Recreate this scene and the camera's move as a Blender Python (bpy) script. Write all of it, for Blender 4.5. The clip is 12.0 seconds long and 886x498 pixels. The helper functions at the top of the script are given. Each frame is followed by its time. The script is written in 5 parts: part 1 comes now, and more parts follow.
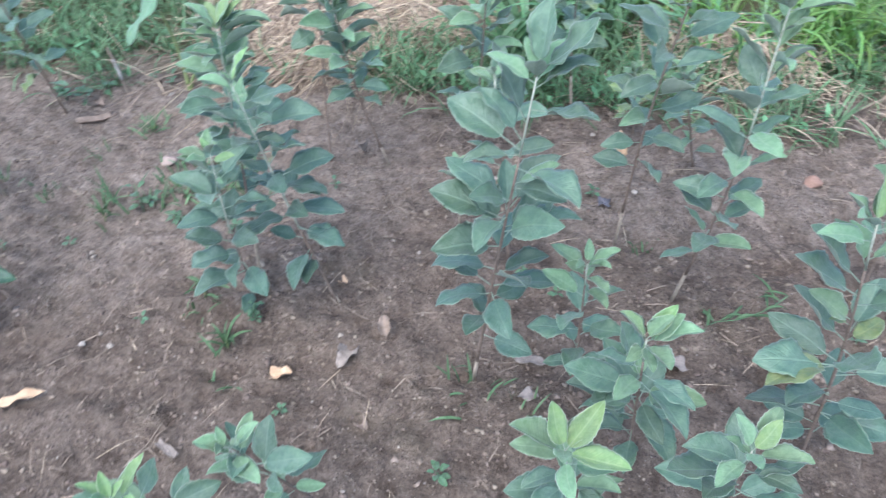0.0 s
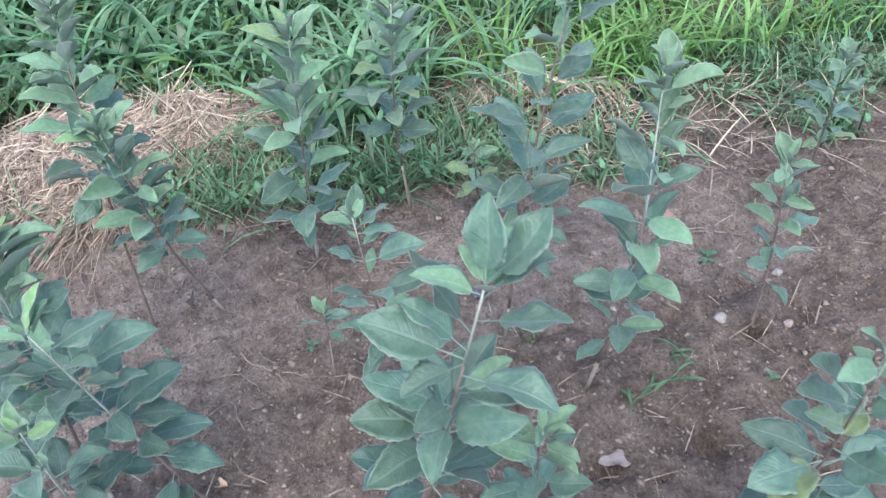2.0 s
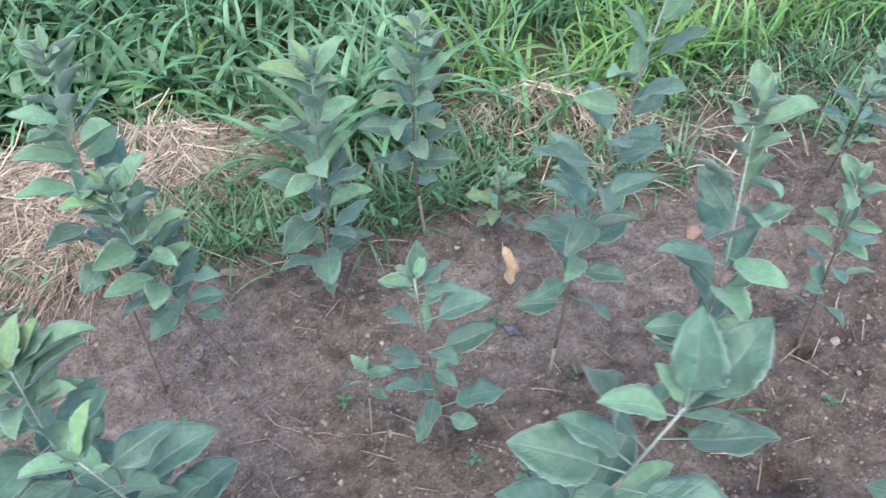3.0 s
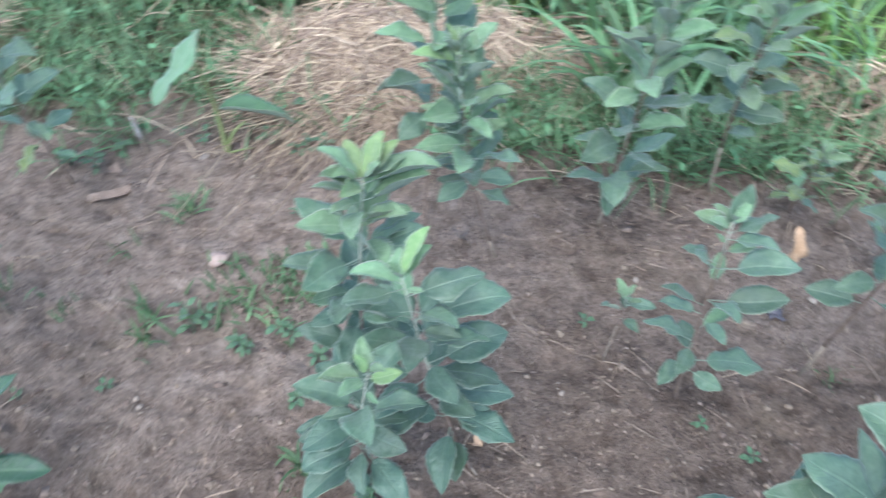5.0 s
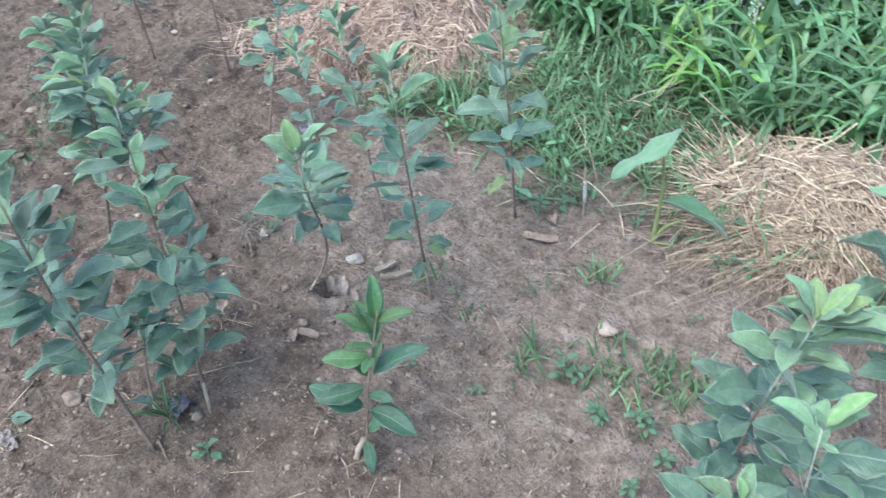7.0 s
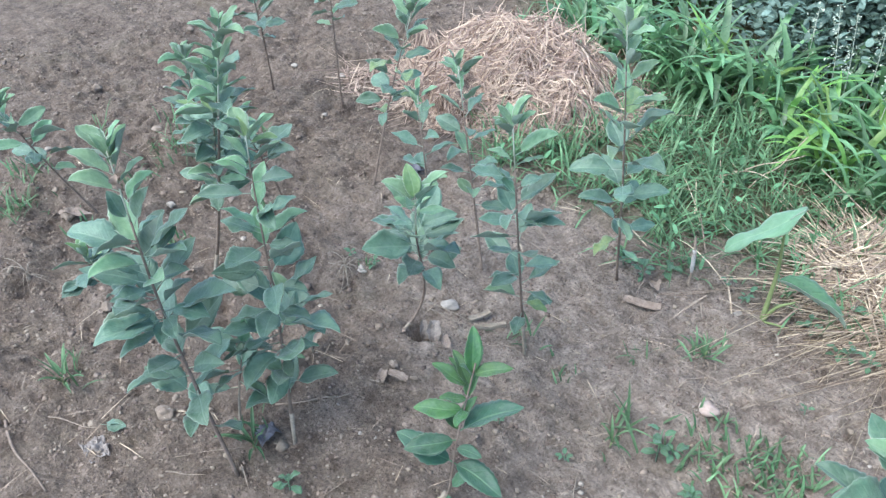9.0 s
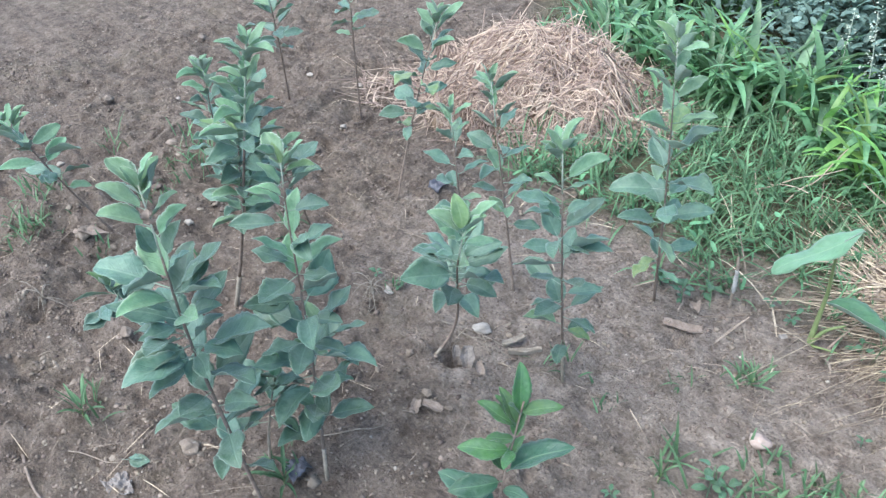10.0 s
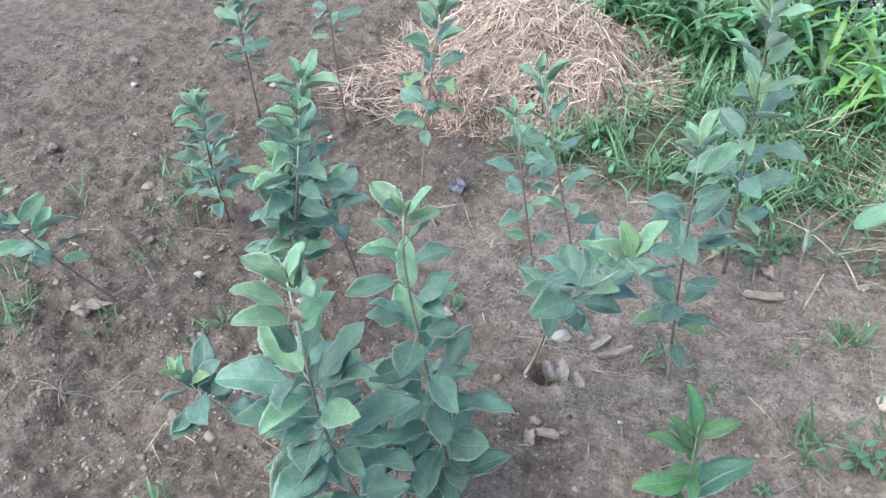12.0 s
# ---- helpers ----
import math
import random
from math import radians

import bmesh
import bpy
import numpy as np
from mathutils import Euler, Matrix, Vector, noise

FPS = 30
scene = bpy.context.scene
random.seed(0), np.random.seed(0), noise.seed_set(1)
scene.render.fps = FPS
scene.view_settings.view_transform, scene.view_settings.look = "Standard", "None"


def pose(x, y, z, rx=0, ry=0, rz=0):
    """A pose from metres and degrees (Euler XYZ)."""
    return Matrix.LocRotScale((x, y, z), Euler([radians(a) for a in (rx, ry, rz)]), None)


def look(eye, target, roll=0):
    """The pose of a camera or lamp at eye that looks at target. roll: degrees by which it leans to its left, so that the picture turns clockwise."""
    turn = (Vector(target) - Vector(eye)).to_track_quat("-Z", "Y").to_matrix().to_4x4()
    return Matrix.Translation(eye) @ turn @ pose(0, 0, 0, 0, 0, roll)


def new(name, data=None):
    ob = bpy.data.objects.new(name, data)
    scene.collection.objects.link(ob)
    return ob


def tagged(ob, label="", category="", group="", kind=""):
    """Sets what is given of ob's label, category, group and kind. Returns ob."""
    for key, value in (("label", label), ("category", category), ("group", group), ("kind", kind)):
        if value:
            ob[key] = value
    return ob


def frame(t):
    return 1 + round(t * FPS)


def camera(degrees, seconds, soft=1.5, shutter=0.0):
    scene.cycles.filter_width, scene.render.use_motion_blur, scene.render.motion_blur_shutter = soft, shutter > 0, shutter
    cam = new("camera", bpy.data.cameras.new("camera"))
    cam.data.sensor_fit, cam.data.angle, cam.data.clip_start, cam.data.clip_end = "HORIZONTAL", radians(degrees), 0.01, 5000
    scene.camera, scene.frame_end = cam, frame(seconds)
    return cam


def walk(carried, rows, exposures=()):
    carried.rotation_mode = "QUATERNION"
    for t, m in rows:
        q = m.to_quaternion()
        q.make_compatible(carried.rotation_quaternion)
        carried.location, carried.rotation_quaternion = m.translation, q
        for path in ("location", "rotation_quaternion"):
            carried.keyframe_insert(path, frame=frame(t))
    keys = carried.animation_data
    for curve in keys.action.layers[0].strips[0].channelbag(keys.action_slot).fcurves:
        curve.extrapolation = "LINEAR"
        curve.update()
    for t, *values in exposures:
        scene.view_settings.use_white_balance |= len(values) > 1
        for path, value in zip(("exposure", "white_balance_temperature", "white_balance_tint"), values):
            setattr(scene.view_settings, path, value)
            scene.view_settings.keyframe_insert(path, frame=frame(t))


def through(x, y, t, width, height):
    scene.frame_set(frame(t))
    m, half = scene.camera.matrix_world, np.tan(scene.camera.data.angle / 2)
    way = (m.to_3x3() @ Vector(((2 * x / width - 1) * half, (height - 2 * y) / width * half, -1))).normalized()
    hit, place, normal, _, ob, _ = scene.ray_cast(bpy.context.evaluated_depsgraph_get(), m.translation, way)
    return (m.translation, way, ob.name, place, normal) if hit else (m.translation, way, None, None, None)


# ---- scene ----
cam = camera(61.8, 12.0, soft=1.3, shutter=0.45)
PATH = [
    (0, (0.822, -0.383, 1.388), (0.62, 0.989, -0.053), -3.4),
    (0.5, (0.767, -0.331, 1.404), (0.78, 1.057, -0.036), -2.1),
    (1, (0.737, -0.249, 1.395), (0.87, 1.145, -0.033), -2.1),
    (1.5, (0.709, -0.118, 1.399), (0.977, 1.264, -0.022), -2.9),
    (2, (0.691, -0.035, 1.4), (1.012, 1.34, -0.017), -3.6),
    (2.5, (0.634, 0.078, 1.397), (1.037, 1.431, -0.02), -2.8),
    (2.7, (0.603, 0.133, 1.402), (1.06, 1.464, -0.019), -2.9),
    (4.3, (0.389, 0.234, 1.377), (0.775, 1.441, -0.169), -1.0),
    (4.5, (0.388, 0.215, 1.373), (0.652, 1.455, -0.174), -1.0),
    (5, (0.375, 0.168, 1.364), (0.293, 1.443, -0.174), -1.0),
    (5.5, (0.343, 0.128, 1.37), (-0.068, 1.357, -0.154), -2.1),
    (6, (0.348, 0.119, 1.381), (-0.193, 1.318, -0.126), -3.4),
    (6.2, (0.339, 0.112, 1.384), (-0.293, 1.315, -0.083), -4.0),
    (6.5, (0.308, 0.09, 1.403), (-0.49, 1.278, 0.006), -4.0),
    (7, (0.287, 0.057, 1.416), (-0.7, 1.174, 0.081), -3.9),
    (7.5, (0.273, 0.042, 1.418), (-0.774, 1.142, 0.117), -2.3),
    (7.7, (0.266, 0.032, 1.423), (-0.806, 1.121, 0.133), -1.9),
    (9.3, (0.2, 0.046, 1.418), (-0.993, 1.073, 0.185), -3.0),
    (9.5, (0.178, 0.051, 1.419), (-1.014, 1.077, 0.184), -3.1),
    (10, (0.094, 0.047, 1.42), (-1.095, 1.074, 0.182), -3.2),
    (10.5, (0.03, 0.033, 1.417), (-1.16, 1.053, 0.175), -3.3),
    (11, (-0.091, 0.027, 1.407), (-1.276, 1.034, 0.151), -4.0),
    (11.5, (-0.235, -0.014, 1.423), (-1.32, 1.069, 0.139), -7.4),
    (12, (-0.33, -0.061, 1.44), (-1.311, 1.08, 0.122), -7.7),
]
walk(cam, [(t, look(eye, target, roll)) for t, eye, target, roll in PATH], [(0, 1.53, 5860, 8.5), (1.5, 1.46, 5830, 11), (2.7, 1.38, 5860, 9.5), (5.0, 1.48, 5920, 8), (6.0, 1.52, 5950, 6), (7.5, 1.62, 5960, 2.5), (9.5, 1.65, 5930, 2.2), (12, 1.64, 5930, 2.2)])

# ---- light ----
world = bpy.data.worlds.new("overcast_sky")
scene.world = world
world.use_nodes = True
wn = world.node_tree.nodes
sky = wn.new("ShaderNodeTexSky")
sky.sky_type = "NISHITA"
sky.sun_disc = False
sky.sun_elevation, sky.sun_rotation = radians(62), radians(202)
sky.air_density, sky.dust_density, sky.ozone_density = 1.0, 1.5, 1.0
wn["Background"].inputs["Strength"].default_value = 0.148
world.node_tree.links.new(sky.outputs["Color"], wn["Background"].inputs["Color"])

sun_data = bpy.data.lights.new("sun", "SUN")
sun_data.energy, sun_data.angle, sun_data.color = 1.75, radians(62), (1.0, 0.97, 0.94)
sun = new("sun", sun_data)
sun.matrix_world = look((-0.9, -2.2, 4.6), (0, 0, 0))


# ---- materials ----
def material(name):
    m = bpy.data.materials.new(name)
    m.use_nodes = True
    return m, m.node_tree.nodes, m.node_tree.links, m.node_tree.nodes["Principled BSDF"]


def math_node(nodes, links, op, a, b=None):
    n = nodes.new("ShaderNodeMath")
    n.operation = op
    for i, v in enumerate((a, b)):
        if v is None:
            continue
        if isinstance(v, (int, float)):
            n.inputs[i].default_value = v
        else:
            links.new(v, n.inputs[i])
    return n.outputs[0]


def mix_node(nodes, links, fac, a, b, blend="MIX"):
    n = nodes.new("ShaderNodeMix")
    n.data_type, n.blend_type = "RGBA", blend
    for socket, v in ((n.inputs[0], fac), (n.inputs[6], a), (n.inputs[7], b)):
        if isinstance(v, (int, float)):
            socket.default_value = v
        elif isinstance(v, tuple):
            socket.default_value = (*v, 1)
        else:
            links.new(v, socket)
    return n.outputs[2]


def noise_node(nodes, links, vector, scale, detail=4.0, rough=0.6):
    n = nodes.new("ShaderNodeTexNoise")
    n.inputs["Scale"].default_value, n.inputs["Detail"].default_value, n.inputs["Roughness"].default_value = scale, detail, rough
    links.new(vector, n.inputs["Vector"])
    return n.outputs["Fac"]


def ramp_node(nodes, links, fac, *stops):
    n = nodes.new("ShaderNodeValToRGB")
    e = n.color_ramp.elements
    for i, (p, c) in enumerate(stops):
        el = e[i] if i < 2 else e.new(p)
        el.position, el.color = p, (*c, 1) if isinstance(c, tuple) else (c, c, c, 1)
    links.new(fac, n.inputs[0])
    return n.outputs[0]


def bump_node(nodes, links, height, strength, distance, normal=None):
    n = nodes.new("ShaderNodeBump")
    n.inputs["Strength"].default_value, n.inputs["Distance"].default_value = strength, distance
    links.new(height, n.inputs["Height"])
    if normal:
        links.new(normal, n.inputs["Normal"])
    return n.outputs[0]


def leaf_material(name, dark, light, vein, rough, through=0.25, spec=0.4, hue=0.3, down=0.45):
    """A leaf blade: midrib and side veins along its own length, mottling, and a shade of its own for each leaf."""
    m, nodes, links, bsdf = material(name)
    uv = nodes.new("ShaderNodeTexCoord").outputs["UV"]
    sep = nodes.new("ShaderNodeSeparateXYZ")
    links.new(uv, sep.inputs[0])
    side = math_node(nodes, links, "ABSOLUTE", sep.outputs[0])
    rib = ramp_node(nodes, links, side, (0.03, 1.0), (0.09, 0.0))
    rim = ramp_node(nodes, links, side, (0.925, 0.0), (0.97, 1.0))
    wave = math_node(nodes, links, "SINE", math_node(nodes, links, "MULTIPLY", math_node(nodes, links, "SUBTRACT", sep.outputs[1], math_node(nodes, links, "MULTIPLY", side, 0.28)), 46.0))
    veins = ramp_node(nodes, links, wave, (0.6, 0.0), (1.0, 0.09))
    lines = math_node(nodes, links, "MAXIMUM", rib, veins)
    pos = nodes.new("ShaderNodeTexCoord").outputs["Object"]
    mott = noise_node(nodes, links, pos, 7.0, 5.0, 0.65)
    base = mix_node(nodes, links, ramp_node(nodes, links, mott, (0.35, 0.0), (0.7, 1.0)), dark, light)
    own = nodes.new("ShaderNodeObjectInfo").outputs["Random"]
    hs = nodes.new("ShaderNodeHueSaturation")
    links.new(math_node(nodes, links, "ADD", math_node(nodes, links, "MULTIPLY", own, 0.035), 0.482), hs.inputs["Hue"])
    links.new(math_node(nodes, links, "ADD", math_node(nodes, links, "MULTIPLY", own, hue), 1 - hue / 2), hs.inputs["Value"])
    links.new(base, hs.inputs["Color"])
    # pale blotches that put the sky's sheen into the leaf colour
    blotch = noise_node(nodes, links, pos, 2.2, 3.0, 0.5)
    painted_sheen = mix_node(nodes, links, math_node(nodes, links, "MULTIPLY", ramp_node(nodes, links, blotch, (0.42, 0.0), (0.75, 1.0)), 0.34), hs.outputs[0], (0.215, 0.28, 0.24))
    col = mix_node(nodes, links, math_node(nodes, links, "MULTIPLY", lines, 0.32), painted_sheen, vein)
    col = mix_node(nodes, links, math_node(nodes, links, "MULTIPLY", rim, down), col, (0.48, 0.55, 0.44))
    links.new(col, bsdf.inputs["Base Color"])
    bsdf.inputs["Roughness"].default_value = rough
    bsdf.inputs["Specular IOR Level"].default_value = spec
    bsdf.inputs["Sheen Weight"].default_value = 0.22
    bsdf.inputs["Sheen Tint"].default_value = (0.86, 0.95, 1.0, 1.0)
    h = math_node(nodes, links, "SUBTRACT", math_node(nodes, links, "MULTIPLY", mott, 0.6), lines)
    links.new(bump_node(nodes, links, h, 0.3, 0.025), bsdf.inputs["Normal"])
    tr = nodes.new("ShaderNodeBsdfTranslucent")
    links.new(mix_node(nodes, links, 0.4, col, (0.20, 0.36, 0.07)), tr.inputs["Color"])
    mx = nodes.new("ShaderNodeMixShader")
    mx.inputs[0].default_value = through
    links.new(bsdf.outputs[0], mx.inputs[1])
    links.new(tr.outputs[0], mx.inputs[2])
    links.new(mx.outputs[0], nodes["Material Output"].inputs[0])
    return m


M_LEAF = leaf_material("leaf_mature", (0.060, 0.127, 0.075), (0.131, 0.216, 0.127), (0.23, 0.33, 0.22), 0.46, 0.22, spec=0.75, hue=0.6, down=0.4)
# darker copy for lower leaves: older green, plus shade from above painted in
M_OLD_SHADED = leaf_material("leaf_old_shaded", (0.036, 0.088, 0.056), (0.080, 0.148, 0.092), (0.16, 0.24, 0.16), 0.46, 0.2, spec=0.7, hue=0.5, down=0.35)
M_YOUNG = leaf_material("leaf_young", (0.165, 0.285, 0.150), (0.275, 0.405, 0.240), (0.33, 0.43, 0.29), 0.65, 0.3, 0.3, down=0.95)
M_BRIGHT = leaf_material("leaf_new", (0.185, 0.315, 0.120), (0.30, 0.430, 0.195), (0.40, 0.49, 0.29), 0.6, 0.28, 0.3, down=0.9)
M_UNDER = leaf_material("leaf_underside", (0.30, 0.37, 0.285), (0.40, 0.465, 0.37), (0.46, 0.51, 0.42), 0.9, 0.38, 0.15)
M_YELLOW = leaf_material("leaf_yellowing", (0.14, 0.22, 0.085), (0.27, 0.32, 0.12), (0.36, 0.40, 0.16), 0.55)
M_GLOSSY = leaf_material("leaf_glossy", (0.025, 0.076, 0.040), (0.045, 0.114, 0.056), (0.20, 0.33, 0.16), 0.28, hue=0.5, down=0.2)
M_GLOSSY_NEW = leaf_material("leaf_glossy_new", (0.046, 0.120, 0.034), (0.090, 0.190, 0.052), (0.22, 0.38, 0.15), 0.34, 0.3, down=0.2)
M_TARO = leaf_material("leaf_taro", (0.15, 0.285, 0.16), (0.22, 0.365, 0.22), (0.33, 0.48, 0.27), 0.55, down=0.3)
M_WEED = leaf_material("leaf_weed", (0.06, 0.135, 0.062), (0.115, 0.210, 0.100), (0.18, 0.30, 0.15), 0.5, down=0.1)


def plain_material(name, dark, light, scale, rough=0.85, bump=0.4, dist=0.004, island=0.0, through=0.0, spec=0.3):
    """A rough natural surface: two scales of mottling, fine relief, a shade for each separate piece."""
    m, nodes, links, bsdf = material(name)
    pos = nodes.new("ShaderNodeNewGeometry")
    a = noise_node(nodes, links, pos.outputs["Position"], scale, 6.0, 0.65)
    b = noise_node(nodes, links, pos.outputs["Position"], scale * 7, 4.0, 0.6)
    f = math_node(nodes, links, "ADD", math_node(nodes, links, "MULTIPLY", a, 0.65), math_node(nodes, links, "MULTIPLY", b, 0.35))
    col = mix_node(nodes, links, ramp_node(nodes, links, f, (0.36, 0.0), (0.66, 1.0)), dark, light)
    if island:
        hs = nodes.new("ShaderNodeHueSaturation")
        r = pos.outputs["Random Per Island"]
        links.new(math_node(nodes, links, "ADD", math_node(nodes, links, "MULTIPLY", r, island), 1 - island / 2), hs.inputs["Value"])
        links.new(math_node(nodes, links, "ADD", math_node(nodes, links, "MULTIPLY", r, 0.03), 0.485), hs.inputs["Hue"])
        links.new(col, hs.inputs["Color"])
        col = hs.outputs[0]
    links.new(col, bsdf.inputs["Base Color"])
    bsdf.inputs["Roughness"].default_value = rough
    bsdf.inputs["Specular IOR Level"].default_value = spec
    if bump:
        links.new(bump_node(nodes, links, f, bump, dist), bsdf.inputs["Normal"])
    if through:
        tr = nodes.new("ShaderNodeBsdfTranslucent")
        links.new(col, tr.inputs["Color"])
        mx = nodes.new("ShaderNodeMixShader")
        mx.inputs[0].default_value = through
        links.new(bsdf.outputs[0], mx.inputs[1])
        links.new(tr.outputs[0], mx.inputs[2])
        links.new(mx.outputs[0], nodes["Material Output"].inputs[0])
    return m


M_BARK = plain_material("bark_brown", (0.125, 0.090, 0.070), (0.26, 0.195, 0.155), 60, 0.8)
M_FOOT = plain_material("bark_pale", (0.20, 0.16, 0.12), (0.36, 0.30, 0.24), 60, 0.85)
M_SHOOT = plain_material("shoot_downy", (0.34, 0.35, 0.27), (0.52, 0.53, 0.43), 80, 0.9)
M_STALK = plain_material("stalk_green", (0.14, 0.18, 0.072), (0.24, 0.275, 0.12), 30, 0.5, 0.1)
M_BARKPIECE = plain_material("bark_flake", (0.15, 0.12, 0.10), (0.34, 0.285, 0.245), 45, 0.9, 0.8, 0.004)
M_GRASS = plain_material("grass_blade", (0.082, 0.175, 0.074), (0.215, 0.350, 0.168), 9, 0.38, 0.0, island=0.9, through=0.34, spec=0.6)
M_GRASS_NEW = plain_material("grass_blade_new", (0.115, 0.235, 0.05), (0.25, 0.385, 0.11), 9, 0.4, 0.0, island=0.8, through=0.35, spec=0.5)
M_LOW = plain_material("low_weed_blade", (0.062, 0.132, 0.060), (0.195, 0.300, 0.150), 12, 0.5, 0.0, island=0.9, through=0.25)
M_LOW_LEAF = plain_material("low_weed_leaf", (0.08, 0.19, 0.085), (0.20, 0.35, 0.18), 12, 0.5, 0.0, island=0.7, through=0.25)
M_STRAW = plain_material("straw", (0.18, 0.130, 0.090), (0.57, 0.45, 0.335), 34, 0.75, 0.0, island=0.95)
M_STRAW_RED = plain_material("straw_reddish", (0.26, 0.18, 0.14), (0.50, 0.375, 0.295), 20, 0.75, 0.0, island=0.95)
M_MOULD = plain_material("old_straw", (0.11, 0.075, 0.05), (0.30, 0.215, 0.145), 25, 0.95, 0.8, 0.02)
M_CLOD = plain_material("soil_crumb", (0.112, 0.083, 0.064), (0.268, 0.206, 0.163), 30, 0.95, 0.6, 0.004, island=0.7)
M_PEBBLE = plain_material("pebble", (0.22, 0.18, 0.145), (0.40, 0.34, 0.285), 30, 0.75, 0.3, 0.003, island=0.5)
M_GRIT = plain_material("grit", (0.20, 0.16, 0.13), (0.38, 0.32, 0.27), 30, 0.85, 0.3, 0.003, island=0.7)
M_STONE_W = plain_material("stone_white", (0.22, 0.19, 0.16), (0.39, 0.34, 0.30), 25, 0.7)
M_STONE_P = plain_material("stone_pinkish", (0.28, 0.205, 0.17), (0.45, 0.355, 0.305), 25, 0.7)
M_STONE_R = plain_material("clod_reddish", (0.22, 0.125, 0.09), (0.33, 0.21, 0.16), 25, 0.8)
M_DEAD = plain_material("leaf_dead", (0.16, 0.115, 0.085), (0.33, 0.255, 0.205), 40, 0.8)
M_HUSK = plain_material("husk_tan", (0.40, 0.26, 0.155), (0.60, 0.43, 0.29), 30, 0.7)
M_GREYLEAF = plain_material("leaf_grey", (0.17, 0.14, 0.122), (0.30, 0.255, 0.225), 40, 0.8)
M_TWIG = plain_material("twig", (0.17, 0.13, 0.10), (0.36, 0.285, 0.22), 50, 0.85)
M_STAKE = plain_material("stake_bleached", (0.26, 0.24, 0.22), (0.50, 0.47, 0.44), 40, 0.85)
M_TAG = plain_material("tag_salmon", (0.60, 0.27, 0.19), (0.70, 0.36, 0.26), 30, 0.5, 0.0)
M_FILM = plain_material("film_dark", (0.05, 0.05, 0.06), (0.16, 0.15, 0.17), 30, 0.35)
M_BUSH = plain_material("bush_leaf", (0.11, 0.165, 0.13), (0.23, 0.31, 0.255), 20, 0.6, 0.0, island=0.7, through=0.25)
M_SEED = plain_material("seed_head", (0.30, 0.34, 0.26), (0.46, 0.48, 0.38), 40, 0.8, 0.0, island=0.4)


def soil_material():
    m, nodes, links, bsdf = material("soil")
    p = nodes.new("ShaderNodeNewGeometry").outputs["Position"]
    sep = nodes.new("ShaderNodeSeparateXYZ")
    links.new(p, sep.inputs[0])
    x, y = sep.outputs[0], sep.outputs[1]

    def calc(op, a, b=None):
        return math_node(nodes, links, op, a, b)

    big = noise_node(nodes, links, p, 2.3, 5.0, 0.6)
    mid = noise_node(nodes, links, p, 19.0, 7.0, 0.72)
    fine = noise_node(nodes, links, p, 105.0, 5.0, 0.72)
    col = mix_node(nodes, links, ramp_node(nodes, links, mid, (0.35, 0.0), (0.66, 1.0)), (0.180, 0.135, 0.104), (0.395, 0.312, 0.250))
    # lighter soil in the middle of the bed and a second patch, darker round them
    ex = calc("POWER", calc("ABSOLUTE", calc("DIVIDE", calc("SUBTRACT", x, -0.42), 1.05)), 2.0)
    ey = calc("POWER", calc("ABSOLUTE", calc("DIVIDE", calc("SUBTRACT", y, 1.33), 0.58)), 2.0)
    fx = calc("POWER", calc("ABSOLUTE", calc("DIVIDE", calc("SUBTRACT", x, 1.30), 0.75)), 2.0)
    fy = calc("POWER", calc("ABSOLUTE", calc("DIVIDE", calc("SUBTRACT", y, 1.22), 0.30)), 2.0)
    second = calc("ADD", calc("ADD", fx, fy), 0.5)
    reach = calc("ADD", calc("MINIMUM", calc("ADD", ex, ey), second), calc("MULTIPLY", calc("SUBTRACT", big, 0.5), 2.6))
    bed_tone = ramp_node(nodes, links, calc("MULTIPLY", reach, 0.4), (0.16, (1.12, 1.14, 1.17)), (0.60, (0.75, 0.735, 0.73)))
    col = mix_node(nodes, links, 1.0, col, bed_tone, "MULTIPLY")
    patch = noise_node(nodes, links, p, 7.5, 5.0, 0.7)
    col = mix_node(nodes, links, 0.7, col, ramp_node(nodes, links, patch, (0.36, 0.62), (0.62, 1.12)), "MULTIPLY")
    col = mix_node(nodes, links, 0.55, col, ramp_node(nodes, links, fine, (0.36, 0.42), (0.62, 1.28)), "MULTIPLY")
    # dark bits of rotted matter, with the shade of small pits painted in, and pale grains
    rot_and_pits = noise_node(nodes, links, p, 62.0, 3.0, 0.6)
    col = mix_node(nodes, links, ramp_node(nodes, links, rot_and_pits, (0.60, 0.0), (0.70, 0.62)), col, (0.060, 0.047, 0.039))
    specks = nodes.new("ShaderNodeTexVoronoi")
    specks.inputs["Scale"].default_value = 95.0
    links.new(p, specks.inputs["Vector"])
    pale = calc("MULTIPLY", ramp_node(nodes, links, specks.outputs["Distance"], (0.12, 0.7), (0.2, 0.0)), ramp_node(nodes, links, noise_node(nodes, links, p, 60.0, 2.0, 0.5), (0.5, 0.0), (0.6, 1.0)))
    col = mix_node(nodes, links, pale, col, (0.38, 0.325, 0.275))
    stain = noise_node(nodes, links, p, 3.7, 6.0, 0.7)
    col = mix_node(nodes, links, ramp_node(nodes, links, stain, (0.54, 0.0), (0.70, 0.35)), col, (0.130, 0.110, 0.070))
    # darker olive-brown ground under the grass beyond the bed
    edge = calc("ADD", y, calc("MULTIPLY", big, 0.3))
    over = calc("MINIMUM", x, -1.3)
    edge = calc("ADD", edge, calc("MULTIPLY", calc("ADD", over, 1.3), 1.15))
